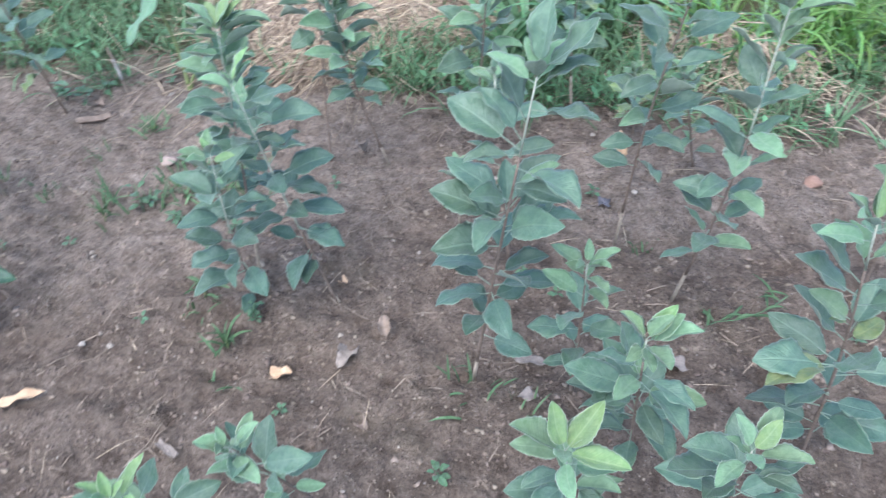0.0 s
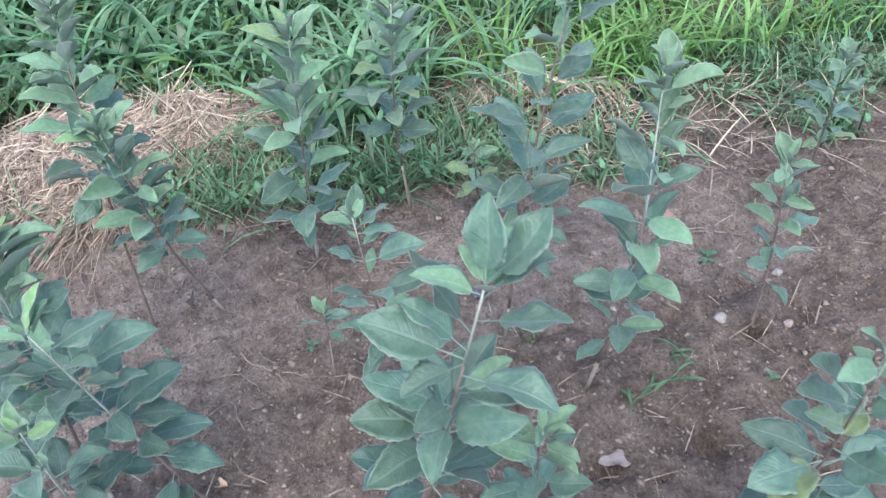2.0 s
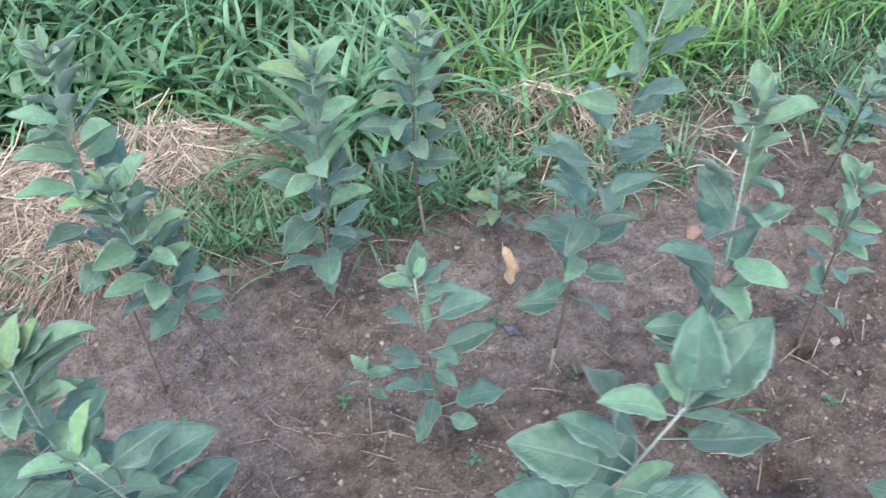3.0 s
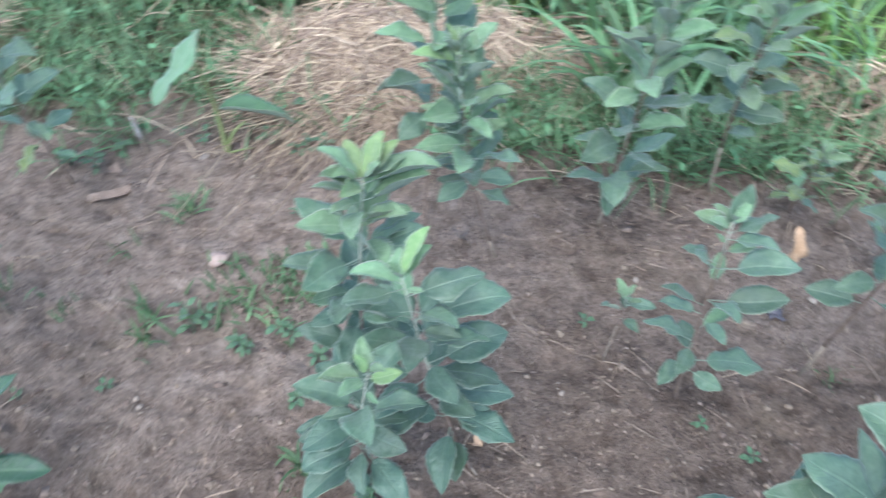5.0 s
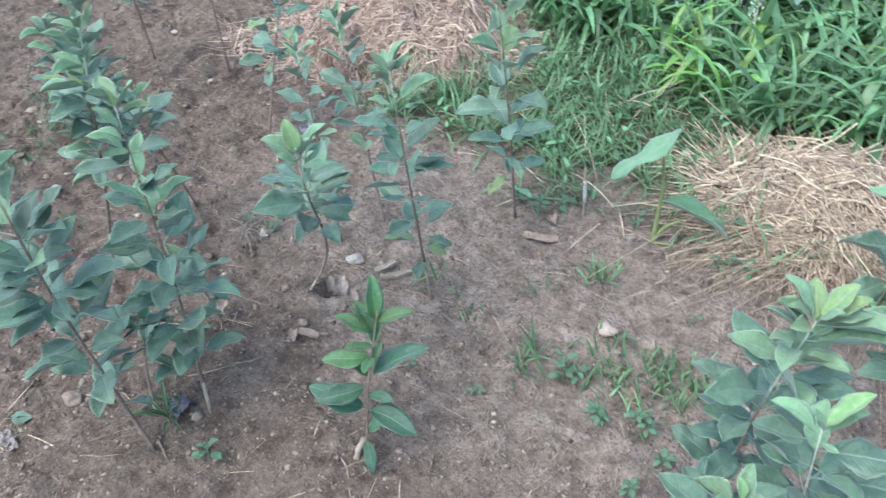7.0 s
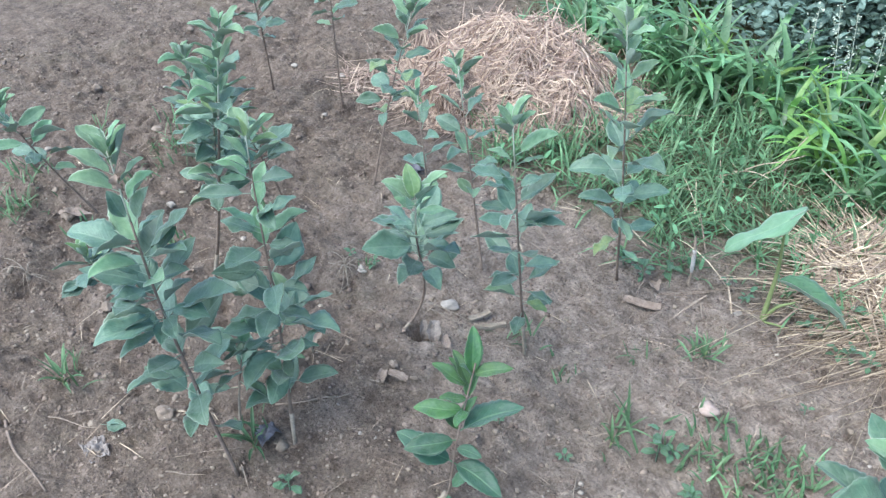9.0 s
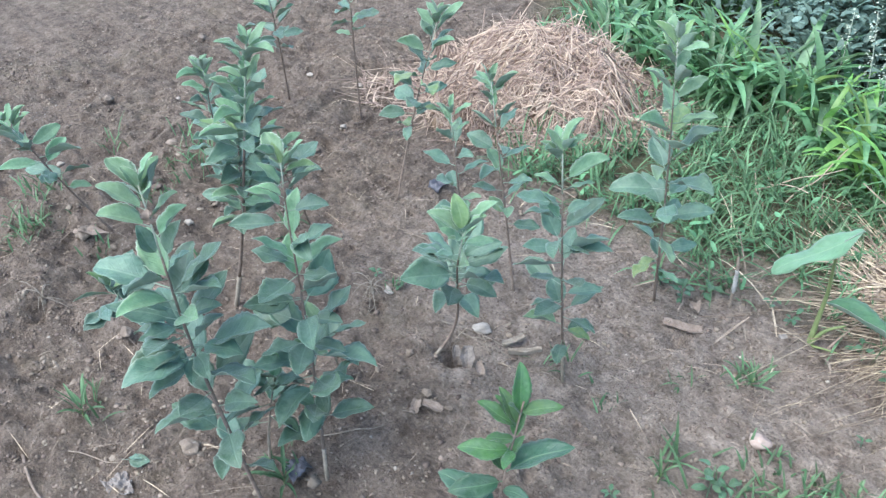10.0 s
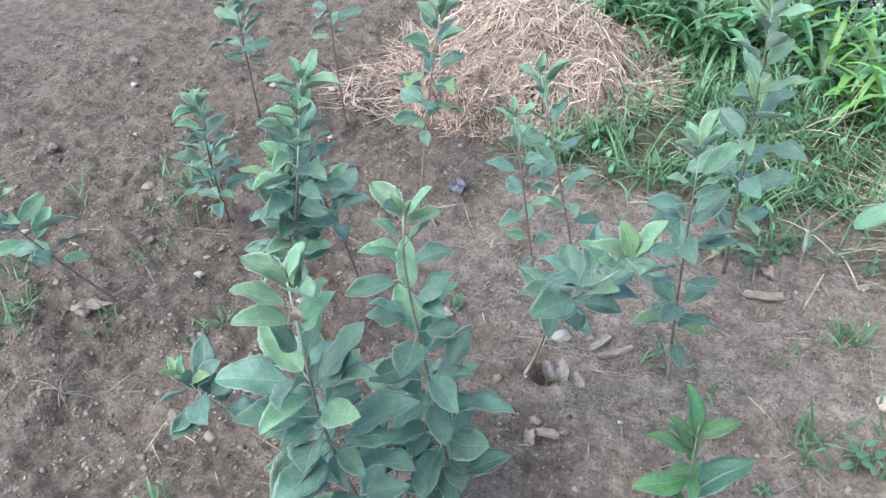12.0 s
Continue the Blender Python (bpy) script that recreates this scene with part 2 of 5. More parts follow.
    turf = ramp_node(nodes, links, calc("SUBTRACT", edge, 1.2), (0.58, 0.0), (0.85, 0.85))
    col = mix_node(nodes, links, turf, col, (0.105, 0.10, 0.055))
    links.new(col, bsdf.inputs["Base Color"])
    bsdf.inputs["Roughness"].default_value = 0.95
    bsdf.inputs["Specular IOR Level"].default_value = 0.15
    n = bump_node(nodes, links, mid, 1.0, 0.034)
    n = bump_node(nodes, links, rot_and_pits, 0.7, -0.010, n)
    links.new(bump_node(nodes, links, fine, 1.0, 0.010, n), bsdf.inputs["Normal"])
    return m


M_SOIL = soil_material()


# ---- ground ----
def lattice(ix, iy, seed):
    h = (ix.astype(np.int64) * 374761393 + iy.astype(np.int64) * 668265263 + seed * 974634131) & 0x7FFFFFFF
    h = ((h ^ (h >> 13)) * 1274126177) & 0x7FFFFFFF
    return ((h ^ (h >> 16)) & 0xFFFF) / 65535.0


def vnoise(x, y, seed=0):
    """Smooth random relief, -1 to 1, with a cell of 1."""
    x, y = np.asarray(x, float), np.asarray(y, float)
    ix, iy = np.floor(x), np.floor(y)
    fx, fy = x - ix, y - iy
    fx, fy = fx * fx * (3 - 2 * fx), fy * fy * (3 - 2 * fy)
    a, b = lattice(ix, iy, seed), lattice(ix + 1, iy, seed)
    c, d = lattice(ix, iy + 1, seed), lattice(ix + 1, iy + 1, seed)
    return 2 * ((a * (1 - fx) + b * fx) * (1 - fy) + (c * (1 - fx) + d * fx) * fy) - 1


def ground_z(x, y):
    x, y = np.asarray(x, float), np.asarray(y, float)
    near = np.clip(1.5 - np.hypot(x, y - 1.0) / 5.0, 0, 1)
    rough = np.clip((-1.2 - x) / 0.9, 0, 1) * np.clip((2.6 - y) / 0.6, 0, 1)
    z = 0.014 * vnoise(x / 0.42, y / 0.36, 1) + 0.012 * vnoise(x / 0.14, y / 0.12, 2)
    z = z + (0.0085 + 0.004 * rough) * vnoise(x / 0.055, y / 0.055, 3) + (0.0032 + 0.003 * rough) * vnoise(x / 0.024, y / 0.024, 4)
    crumbly = np.clip((x - 0.75) / 0.5, 0, 1) * np.clip((1.45 - y) / 0.3, 0, 1)
    z = z + crumbly * (0.012 * vnoise(x / 0.10, y / 0.09, 6) + 0.006 * vnoise(x / 0.045, y / 0.04, 7))
    z = z + rough * (0.032 * vnoise(x / 0.23, y / 0.2, 5) + 0.016 * vnoise(x / 0.11, y / 0.10, 14))
    # clods with creases between them, and small pits
    z = z + (0.010 + 0.012 * rough + 0.006 * crumbly) * (np.abs(vnoise(x / 0.062, y / 0.056, 8)) - 0.3) + (0.010 + 0.005 * rough) * (np.abs(vnoise(x / 0.029, y / 0.027, 9)) - 0.3)
    z = z - 0.020 * np.clip((vnoise(x / 0.045, y / 0.04, 10) - 0.5) / 0.4, 0, 1) * np.clip(vnoise(x / 0.3, y / 0.27, 13) + 0.55, 0, 1)
    z = z + 0.035 * np.clip((-1.3 - x) / 0.9, 0, 1.2)
    z = z - 0.12 * np.exp(-((x + 0.925) ** 2 + (y - 0.953) ** 2) / 0.0014)
    for px, py, pr, pd in ((1.15, 0.62, 0.05, 0.03), (1.405, 0.615, 0.045, 0.085), (1.37, 0.70, 0.06, 0.03), (1.632, 0.846, 0.026, 0.06), (-1.875, 0.205, 0.028, 0.06), (-1.402, 0.889, 0.025, 0.03), (0.50, 0.40, 0.05, 0.03), (0.35, 0.55, 0.06, 0.02), (0.62, 0.80, 0.08, 0.02), (-1.3, 0.55, 0.06, 0.02), (-0.35, 0.55, 0.07, 0.018), (1.75, 0.85, 0.06, 0.03)):
        z = z - pd * np.exp(-((x - px) ** 2 + (y - py) ** 2 * 1.6) / pr ** 2)
    z = z - 0.018 * np.exp(-((y - 1.02 - 0.05 * np.sin(x * 3)) / 0.11) ** 2) * np.clip(1.4 - np.abs(x - 0.7), 0, 1)
    return z * near


def axis(lo, hi, step, far):
    mid = np.arange(lo, hi + step / 2, step)
    out = [0.05]
    while out[-1] < far:
        out.append(out[-1] * 1.45 + 0.03)
    out = np.array(out)
    return np.concatenate((lo - out[::-1], mid, hi + out))


def mesh_object(name, verts, faces, mat, parent=None, smooth=True, offset=(0, 0, 0)):
    me = bpy.data.meshes.new(name)
    v = np.asarray(verts, float) - np.asarray(offset, float)
    me.from_pydata(v.tolist(), [], [tuple(f) for f in faces])
    for mm in mat if isinstance(mat, (list, tuple)) else [mat]:
        me.materials.append(mm)
    if smooth:
        me.polygons.foreach_set("use_smooth", [True] * len(me.polygons))
    ob = new(name, me)
    ob.location = offset
    if parent:
        ob.parent = parent
        ob.location = np.asarray(offset, float) - np.asarray(parent.location)
    return ob


def build_ground():
    xs, ys = axis(-3.4, 2.6, 0.0105, 900.0), axis(-0.3, 2.5, 0.0105, 900.0)
    gx, gy = np.meshgrid(xs, ys, indexing="ij")
    v = np.stack((gx, gy, ground_z(gx, gy)), -1).reshape(-1, 3)
    n, k = len(xs), len(ys)
    i = (np.arange(n - 1)[:, None] * k + np.arange(k - 1)[None]).reshape(-1)
    f = np.stack((i, i + k, i + k + 1, i + 1), -1)
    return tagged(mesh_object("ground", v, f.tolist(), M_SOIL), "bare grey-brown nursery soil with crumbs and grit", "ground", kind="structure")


ground = build_ground()


# ---- shared shapes ----
def leaf_mesh(name, width, fold, arch, wave, petiole, mats, seed, tip=0.8, rows=17, twist=0.0, base_pow=0.85):
    """A leaf with blade length 1 along +y: stalk, folded and arched blade of two skins with a rim, own uv along the veins."""
    rng = random.Random(seed)
    me = bpy.data.meshes.new(name)
    bm = bmesh.new()
    uvl = bm.loops.layers.uv.new("uv")
    cols = (-1.0, -0.72, -0.36, 0.0, 0.36, 0.72, 1.0)
    ph = rng.uniform(0, 6)
    cup = rng.uniform(-0.25, 0.45)
    hook = rng.uniform(-0.4, 1.5)
    skew = rng.uniform(-0.07, 0.07)
    up, low = [], []
    y, z, ang = petiole * 0.95, 0.0, 0.0
    th = 0.006
    for r in range(rows + 1):
        v = r / rows
        w = width * (math.sin(math.pi * min(1.0, v ** base_pow * 0.985 + 0.012)) ** tip)
        ang = -arch * (v - 0.15) - hook * max(0.0, v - 0.7)
        if r:
            y += math.cos(ang) / rows
            z += math.sin(ang) / rows
        tw = twist * v
        ru, rl = [], []
        for c in cols:
            tooth = 1.0 + (0.045 if r % 2 else -0.03) * (abs(c) == 1.0) * (0 < r < rows) + skew * (1 if c > 0 else -1) * (0 < r < rows)
            x = c * w * tooth + 0.5 * skew * math.sin(v * 5.0)
            dz = fold * abs(x) * (0.55 + 0.45 * abs(c)) + cup * x * c * w * 2 * (0.3 + v) + wave * math.sin(v * 11 + ph + c) * c * c * w * 2
            nz, ny = math.cos(ang), -math.sin(ang)
            xx, dd = x * math.cos(tw) - dz * math.sin(tw), x * math.sin(tw) + dz * math.cos(tw)
            ru.append((bm.verts.new((xx, y + ny * dd, z + nz * dd)), c, v))
            rl.append((bm.verts.new((xx * 0.985, y + ny * (dd - th), z + nz * (dd - th))), c, v))
        up.append(ru)
        low.append(rl)

    def quad(q, mi):
        f = bm.faces.new([a[0] for a in q])
        f.material_index, f.smooth = mi, True
        for lp, a in zip(f.loops, q):
            lp[uvl].uv = (a[1], a[2])

    for r in range(rows):
        for c in range(len(cols) - 1):
            quad((up[r][c], up[r][c + 1], up[r + 1][c + 1], up[r + 1][c]), 0)
            quad((low[r][c], low[r + 1][c], low[r + 1][c + 1], low[r][c + 1]), 1)
        quad((up[r][0], up[r + 1][0], low[r + 1][0], low[r][0]), 1)
        quad((up[r][-1], low[r][-1], low[r + 1][-1], up[r + 1][-1]), 1)
    # stalk, carried on under the midrib
    s = 0.016
    path = [(0, 0, 0), (0, petiole, -0.004)] + [tuple(Vector(low[r][3][0].co) - Vector((0, 0, 0.004))) for r in (rows // 3, (2 * rows) // 3)]
    rings = []
    for k, p in enumerate(path):
        q = s * (1, 0.8, 0.6, 0.3)[k]
        rings.append([(bm.verts.new((p[0] + q * math.cos(a), p[1], p[2] + q * math.sin(a))), 0.5, 0.5) for a in (0.5, 2.6, 4.7)])
    for a, b in zip(rings, rings[1:]):
        for k in range(3):
            quad((a[k], a[(k + 1) % 3], b[(k + 1) % 3], b[k]), 1)
    bm.to_mesh(me)
    bm.free()
    for mm in mats:
        me.materials.append(mm)
    return me


def leaf_set(name, mats, n, width, fold, arch, wave, petiole, seed, tip=0.8, twist=0.25, base_pow=0.85):
    rng = random.Random(seed)
    j = lambda r: rng.uniform(*r)
    return [leaf_mesh(name, j(width), j(fold), j(arch), j(wave), j(petiole), mats, seed * 50 + i, tip, 17, rng.uniform(-twist, twist), base_pow) for i in range(n)]


MATURE = leaf_set("leaf", (M_LEAF, M_UNDER), 26, (0.245, 0.32), (0.1, 0.6), (-0.25, 0.6), (0.03, 0.16), (0.2, 0.38), 1, 0.82, twist=0.35)
OLD_SHADED = leaf_set("leaf", (M_OLD_SHADED, M_UNDER), 10, (0.255, 0.33), (0.1, 0.5), (-0.1, 0.7), (0.03, 0.16), (0.2, 0.38), 15, 0.82, twist=0.35)
YOUNG = leaf_set("young_leaf", (M_YOUNG, M_UNDER), 9, (0.20, 0.27), (0.25, 0.9), (-0.35, 0.35), (0.02, 0.1), (0.12, 0.24), 2, 0.7, twist=0.4)
BRIGHT = leaf_set("new_leaf", (M_BRIGHT, M_UNDER), 6, (0.20, 0.26), (0.25, 0.8), (-0.35, 0.35), (0.02, 0.1), (0.12, 0.24), 8, 0.7, twist=0.4)
YELLOW = leaf_set("leaf", (M_YELLOW, M_UNDER), 4, (0.25, 0.32), (0.2, 0.5), (0.3, 1.0), (0.1, 0.25), (0.2, 0.3), 3)
GLOSSY = leaf_set("leaf", (M_GLOSSY, M_WEED), 5, (0.19, 0.25), (0.2, 0.45), (0.1, 0.5), (0.04, 0.1), (0.06, 0.12), 4, 0.75)
GLOSSY_NEW = leaf_set("new_leaf", (M_GLOSSY_NEW, M_WEED), 4, (0.17, 0.23), (0.25, 0.5), (-0.1, 0.4), (0.03, 0.08), (0.06, 0.12), 9, 0.75)
WITHERED = leaf_set("withered_leaf", (M_DEAD, M_GREYLEAF), 3, (0.16, 0.24), (0.8, 1.4), (0.8, 1.8), (0.2, 0.4), (0.1, 0.2), 10, twist=1.2)
BLADE = leaf_set("blade", (M_LOW, M_LOW), 5, (0.05, 0.085), (0.3, 0.7), (0.4, 1.6), (0.02, 0.06), (0.05, 0.1), 12, 0.6)
WEED = leaf_set("leaf", (M_WEED, M_WEED), 5, (0.26, 0.36), (0.1, 0.3), (0.2, 0.9), (0.02, 0.1), (0.2, 0.4), 5)
TARO = [leaf_mesh("leaf_blade", 0.13, 0.08, -0.3, 0.16, 0.02, (M_TARO, M_UNDER), 61, 0.36, 14, 0.0, 0.75), leaf_mesh("leaf_blade", 0.115, 1.2, 0.2, 0.05, 0.02, (M_WEED, M_UNDER), 62, 0.6, 14, 0.1, 0.75)]


def catmull(points, per=7):
    p = [Vector(q) for q in points]
    p = [p[0] * 2 - p[1]] + p + [p[-1] * 2 - p[-2]]
    out = []
    for i in range(1, len(p) - 2):
        a, b, c, d = p[i - 1:i + 3]
        for k in range(per):
            t = k / per
            out.append(0.5 * ((2 * b) + (c - a) * t + (2 * a - 5 * b + 4 * c - d) * t * t + (3 * b - a - 3 * c + d) * t ** 3))
    out.append(p[-2])
    return out


def tube(name, line, radii, mat, parent=None, sides=7, offset=(0, 0, 0), lumpy=0.0, seed=0):
    rng = random.Random(seed)
    verts, faces = [], []
    up = Vector((0.3, 0.9, 0.2)).normalized()
    for i, p in enumerate(line):
        d = (line[min(i + 1, len(line) - 1)] - line[max(i - 1, 0)]).normalized()
        a = d.cross(up).normalized()
        b = d.cross(a)
        for k in range(sides):
            t = 2 * math.pi * k / sides
            r = radii[i] * (1 + lumpy * rng.uniform(-1, 1))
            verts.append(p + (a * math.cos(t) + b * math.sin(t)) * r)
    for i in range(len(line) - 1):
        for k in range(sides):
            faces.append((i * sides + k, i * sides + (k + 1) % sides, (i + 1) * sides + (k + 1) % sides, (i + 1) * sides + k))
    faces.append(tuple(range(sides))[::-1])
    faces.append(tuple(range((len(line) - 1) * sides, len(line) * sides)))
    return mesh_object(name, verts, faces, mat, parent, True, offset)


def base_empty(name, x, y, label, category, group=""):
    ob = new(name)
    ob.empty_display_size = 0.05
    ob.location = (x, y, float(ground_z(x, y)))
    return tagged(ob, label, category, group)


def put_leaf(parent, mesh, at, azimuth, lift, size, roll=0.0, stem=None):
    """A leaf at a place; azimuth: degrees from +x, lift: degrees that its stalk points up."""
    ob = new("leaf", mesh)
    ob.parent = stem or parent
    ob.matrix_basis = Matrix.Translation(Vector(at) - parent.location - (stem.location if stem else Vector())) @ pose(0, 0, 0, 0, 0, azimuth - 90) @ pose(0, 0, 0, lift) @ pose(0, 0, 0, 0, roll, 0) @ Matrix.Scale(size, 4)
    return ob


def shoot(parent, path, n, seed, size=0.085, bare=0.22, thick=0.0048, tip=5, spin=None, foot=0.0, yellow=0.0, spread=1.0, bright=False, leaves=None, upto=0.76, pale=0.84, old_shaded=0.0, fresh=1.1):
    """One shoot: a tapering stem and leaves in a spiral, small and upright towards the tip."""
    rng = random.Random(seed)
    line = catmull(path)
    ln = len(line)
    length = [0.0]
    for a, b in zip(line, line[1:]):
        length.append(length[-1] + (b - a).length)

    def along(s):
        want = s * length[-1]
        for i in range(ln - 1):
            if length[i + 1] >= want:
                f = (want - length[i]) / max(1e-6, length[i + 1] - length[i])
                return line[i].lerp(line[i + 1], f), (line[i + 1] - line[i]).normalized()
        return line[-1], (line[-1] - line[-2]).normalized()

    cut = max(2, int(ln * pale))
    thick *= 0.9
    rad = [thick * (1 - 0.72 * length[i] / length[-1]) for i in range(ln)]
    low = max(2, int(ln * foot)) if foot else 0
    if low:
        tube("stem_foot", line[:low + 1], [r * 1.12 for r in rad[:low + 1]], M_FOOT, parent, 7, tuple(line[0]), 0.08, seed)
    lower = tube("stem", line[low:cut + 1], rad[low:cut + 1], M_BARK, parent, 7, tuple(line[low]), 0.08, seed)
    upper = tube("shoot_tip", line[cut:], rad[cut:], M_SHOOT, parent, 6, tuple(line[cut]), 0.05, seed)
    az = rng.uniform(0, 360) if spin is None else spin
    new_leaves = BRIGHT if bright else YOUNG
    for s, turn, lift, big, kind in leaves or ():
        at, way = along(s)
        if kind == "m" and s > min(0.85, fresh):
            kind, lift, big = "y", lift + 8, big * 0.9
        put_leaf(parent, rng.choice({"m": MATURE, "d": MATURE, "y": YOUNG, "b": BRIGHT, "o": YELLOW, "w": WITHERED}[kind] if kind != "m" or s > old_shaded else OLD_SHADED), at, turn, lift + 10 + 8 * s, min(big, 10.8) / 103, rng.uniform(-22, 22), lower if s < pale else upper)
    n = round(n * (0.62 if leaves else 1.4))
    size *= 0.99
    for i in range(n):
        q = i / max(1, n - 1)
        s = bare + ((upto if leaves else 0.98) - bare) * q ** 0.95
        at, way = along(s)
        az += 137.5 + rng.uniform(-16, 16)
        q = q * 0.8 if leaves else q
        late = max(0.0, (q - 0.6) / 0.4)
        big = size * (0.74 + 0.34 * math.sin(math.pi * min(1, 0.12 + 0.85 * q))) * rng.uniform(0.8, 1.12) * (1 - 0.2 * late)
        lift = (10 + 28 * q + 14 * late ** 1.5 + rng.uniform(-16, 16)) * spread
        pool = new_leaves if q > 0.82 else YOUNG if rng.random() < (0.08 if leaves else 0.26) + 0.7 * late else MATURE
        # lower leaves take the darker copy with the shade in its colour
        if s < old_shaded:
            pool = OLD_SHADED
        elif s > fresh:
            pool = YOUNG
        if rng.random() < yellow and q < 0.7:
            pool = YELLOW
        put_leaf(parent, rng.choice(pool), at, az, lift, big, rng.uniform(-35, 35), lower if s < pale else upper)
    at, way = along(1.0)
    for i in range(min(tip, 3) if leaves else tip):
        az += 137.5 + rng.uniform(-12, 12)
        put_leaf(parent, rng.choice(new_leaves if i % 3 else YOUNG), at - way * 0.008 * i, az, (54 if leaves else 62) - 11 * i + rng.uniform(-8, 8), size * (0.50 + 0.12 * i) * rng.uniform(0.85, 1.1), rng.uniform(-15, 15), upper)


def sapling(label, shoots, group="saplings in the nursery bed"):
    """shoots: keyword sets for shoot(); the first path starts at the ground."""
    x, y, _ = shoots[0]["path"][0]
    e = base_empty("apple_sapling", x, y, label, "sapling", group)
    for k in shoots:
        p = [list(q) for q in k["path"]]
        if p[0][2] < 0.01:
            p[0][2] = float(ground_z(p[0][0], p[0][1])) - 0.012
        shoot(e, **{**k, "path": p})
    return e


# ---- grass, weeds and straw ----
def strips(name, root, heading, length, width, lean, droop, mat, parent=None, steps=5, keel=0.35, lie=None):
    """Many blades in one mesh. root: n x 3; heading and lean in radians; droop: how far a blade bends over on its way."""
    n = len(root)
    t = np.linspace(0, 1, steps + 1)
    ang = lean[:, None] + droop[:, None] * t[None] ** 1.4
    seg = (length / steps)[:, None]
    out = np.concatenate((np.zeros((n, 1)), np.cumsum(np.sin(ang[:, :-1]) * seg, 1)), 1)
    up = np.concatenate((np.zeros((n, 1)), np.cumsum(np.cos(ang[:, :-1]) * seg, 1)), 1)
    dx, dy = np.cos(heading)[:, None], np.sin(heading)[:, None]
    cx, cy, cz = root[:, :1] + dx * out, root[:, 1:2] + dy * out, root[:, 2:3] + up
    w = width[:, None] * (np.sin(np.pi * (0.12 + 0.88 * t[None]) ** 0.8) ** 0.7 + 0.05) * 0.5
    sx, sy = -dy * w, dx * w
    lift = keel * w
    v = np.stack((np.stack((cx + sx, cy + sy, cz + lift), -1), np.stack((cx, cy, cz), -1), np.stack((cx - sx, cy - sy, cz + lift), -1)), 2)
    v = v.reshape(-1, 3)
    b = (np.arange(n)[:, None] * (steps + 1) + np.arange(steps)[None]).reshape(-1) * 3
    f = np.concatenate((np.stack((b, b + 1, b + 4, b + 3), -1), np.stack((b + 1, b + 2, b + 5, b + 4), -1)))
    return mesh_object(name, v, f.tolist(), mat, parent, True)


def bed_edge(x):
    """Where the grass begins, y for each x."""
    x = np.asarray(x, float)
    y = 1.60 + 0.05 * vnoise(x / 0.3, x * 0 + 0.5, 11) + 0.03 * vnoise(x / 0.1, x * 0 + 0.5, 12)
    y = y + 0.09 * np.exp(-((x - 0.15) / 0.28) ** 2)
    y = y - 0.22 * np.clip((x - 1.15) / 0.9, 0, 1)
    return y + 1.2 * np.clip(-1.35 - x, 0, 8)


HEAPS = {"pale": (0.06, 2.03, 0.33, 0.25, 0.1, 0.075), "pale_low": (0.50, 2.04, 0.30, 0.14, -0.05, 0.065), "reddish": (-1.70, 2.20, 0.48, 0.42, 0.35, 0.19), "thin": (-1.98, 1.92, 0.34, 0.22, 0.5, 0.03), "sparse": (1.48, 1.84, 0.27, 0.13, -0.5, 0.09)}


def heap_z(x, y, key):
    cx, cy, a, b, turn, h = HEAPS[key]
    ux, uy = (x - cx) * math.cos(turn) + (y - cy) * math.sin(turn), -(x - cx) * math.sin(turn) + (y - cy) * math.cos(turn)
    r = np.sqrt((ux / a) ** 2 + (uy / b) ** 2)
    r = r * (1 + 0.30 * vnoise(x / 0.17, y / 0.15, 21) + 0.12 * vnoise(x / 0.06, y / 0.06, 24))
    return h * np.clip(1 - r * r, -0.35, 1) * (1 + 0.34 * vnoise(x / 0.17, y / 0.17, 22)) + 0.045 * vnoise(x / 0.06, y / 0.06, 23) * np.clip(1.2 - r, 0, 1), r


def in_heap(x, y, grow=1.0):
    hit = np.zeros(np.shape(x), bool)
    for k in ("pale", "pale_low", "reddish"):
        hit |= heap_z(x, y, k)[1] < grow
    return hit


def tall_from(x):
    """Where the tall grass begins, y for each x."""
    x = np.asarray(x, float)
    y = 2.12 + 0.10 * vnoise(x / 0.35, x * 0 + 3.5, 31) + 0.22 * np.exp(-((x - 0.2) / 0.45) ** 2)
    y = y - 0.42 * np.clip((x - 0.55) / 0.25, 0, 1) + 0.16 * np.clip((x - 1.3) / 0.5, 0, 1)
    return np.maximum(y, bed_edge(x) + 0.12) + 0.36 * np.clip((-0.3 - x) / 0.4, 0, 1)


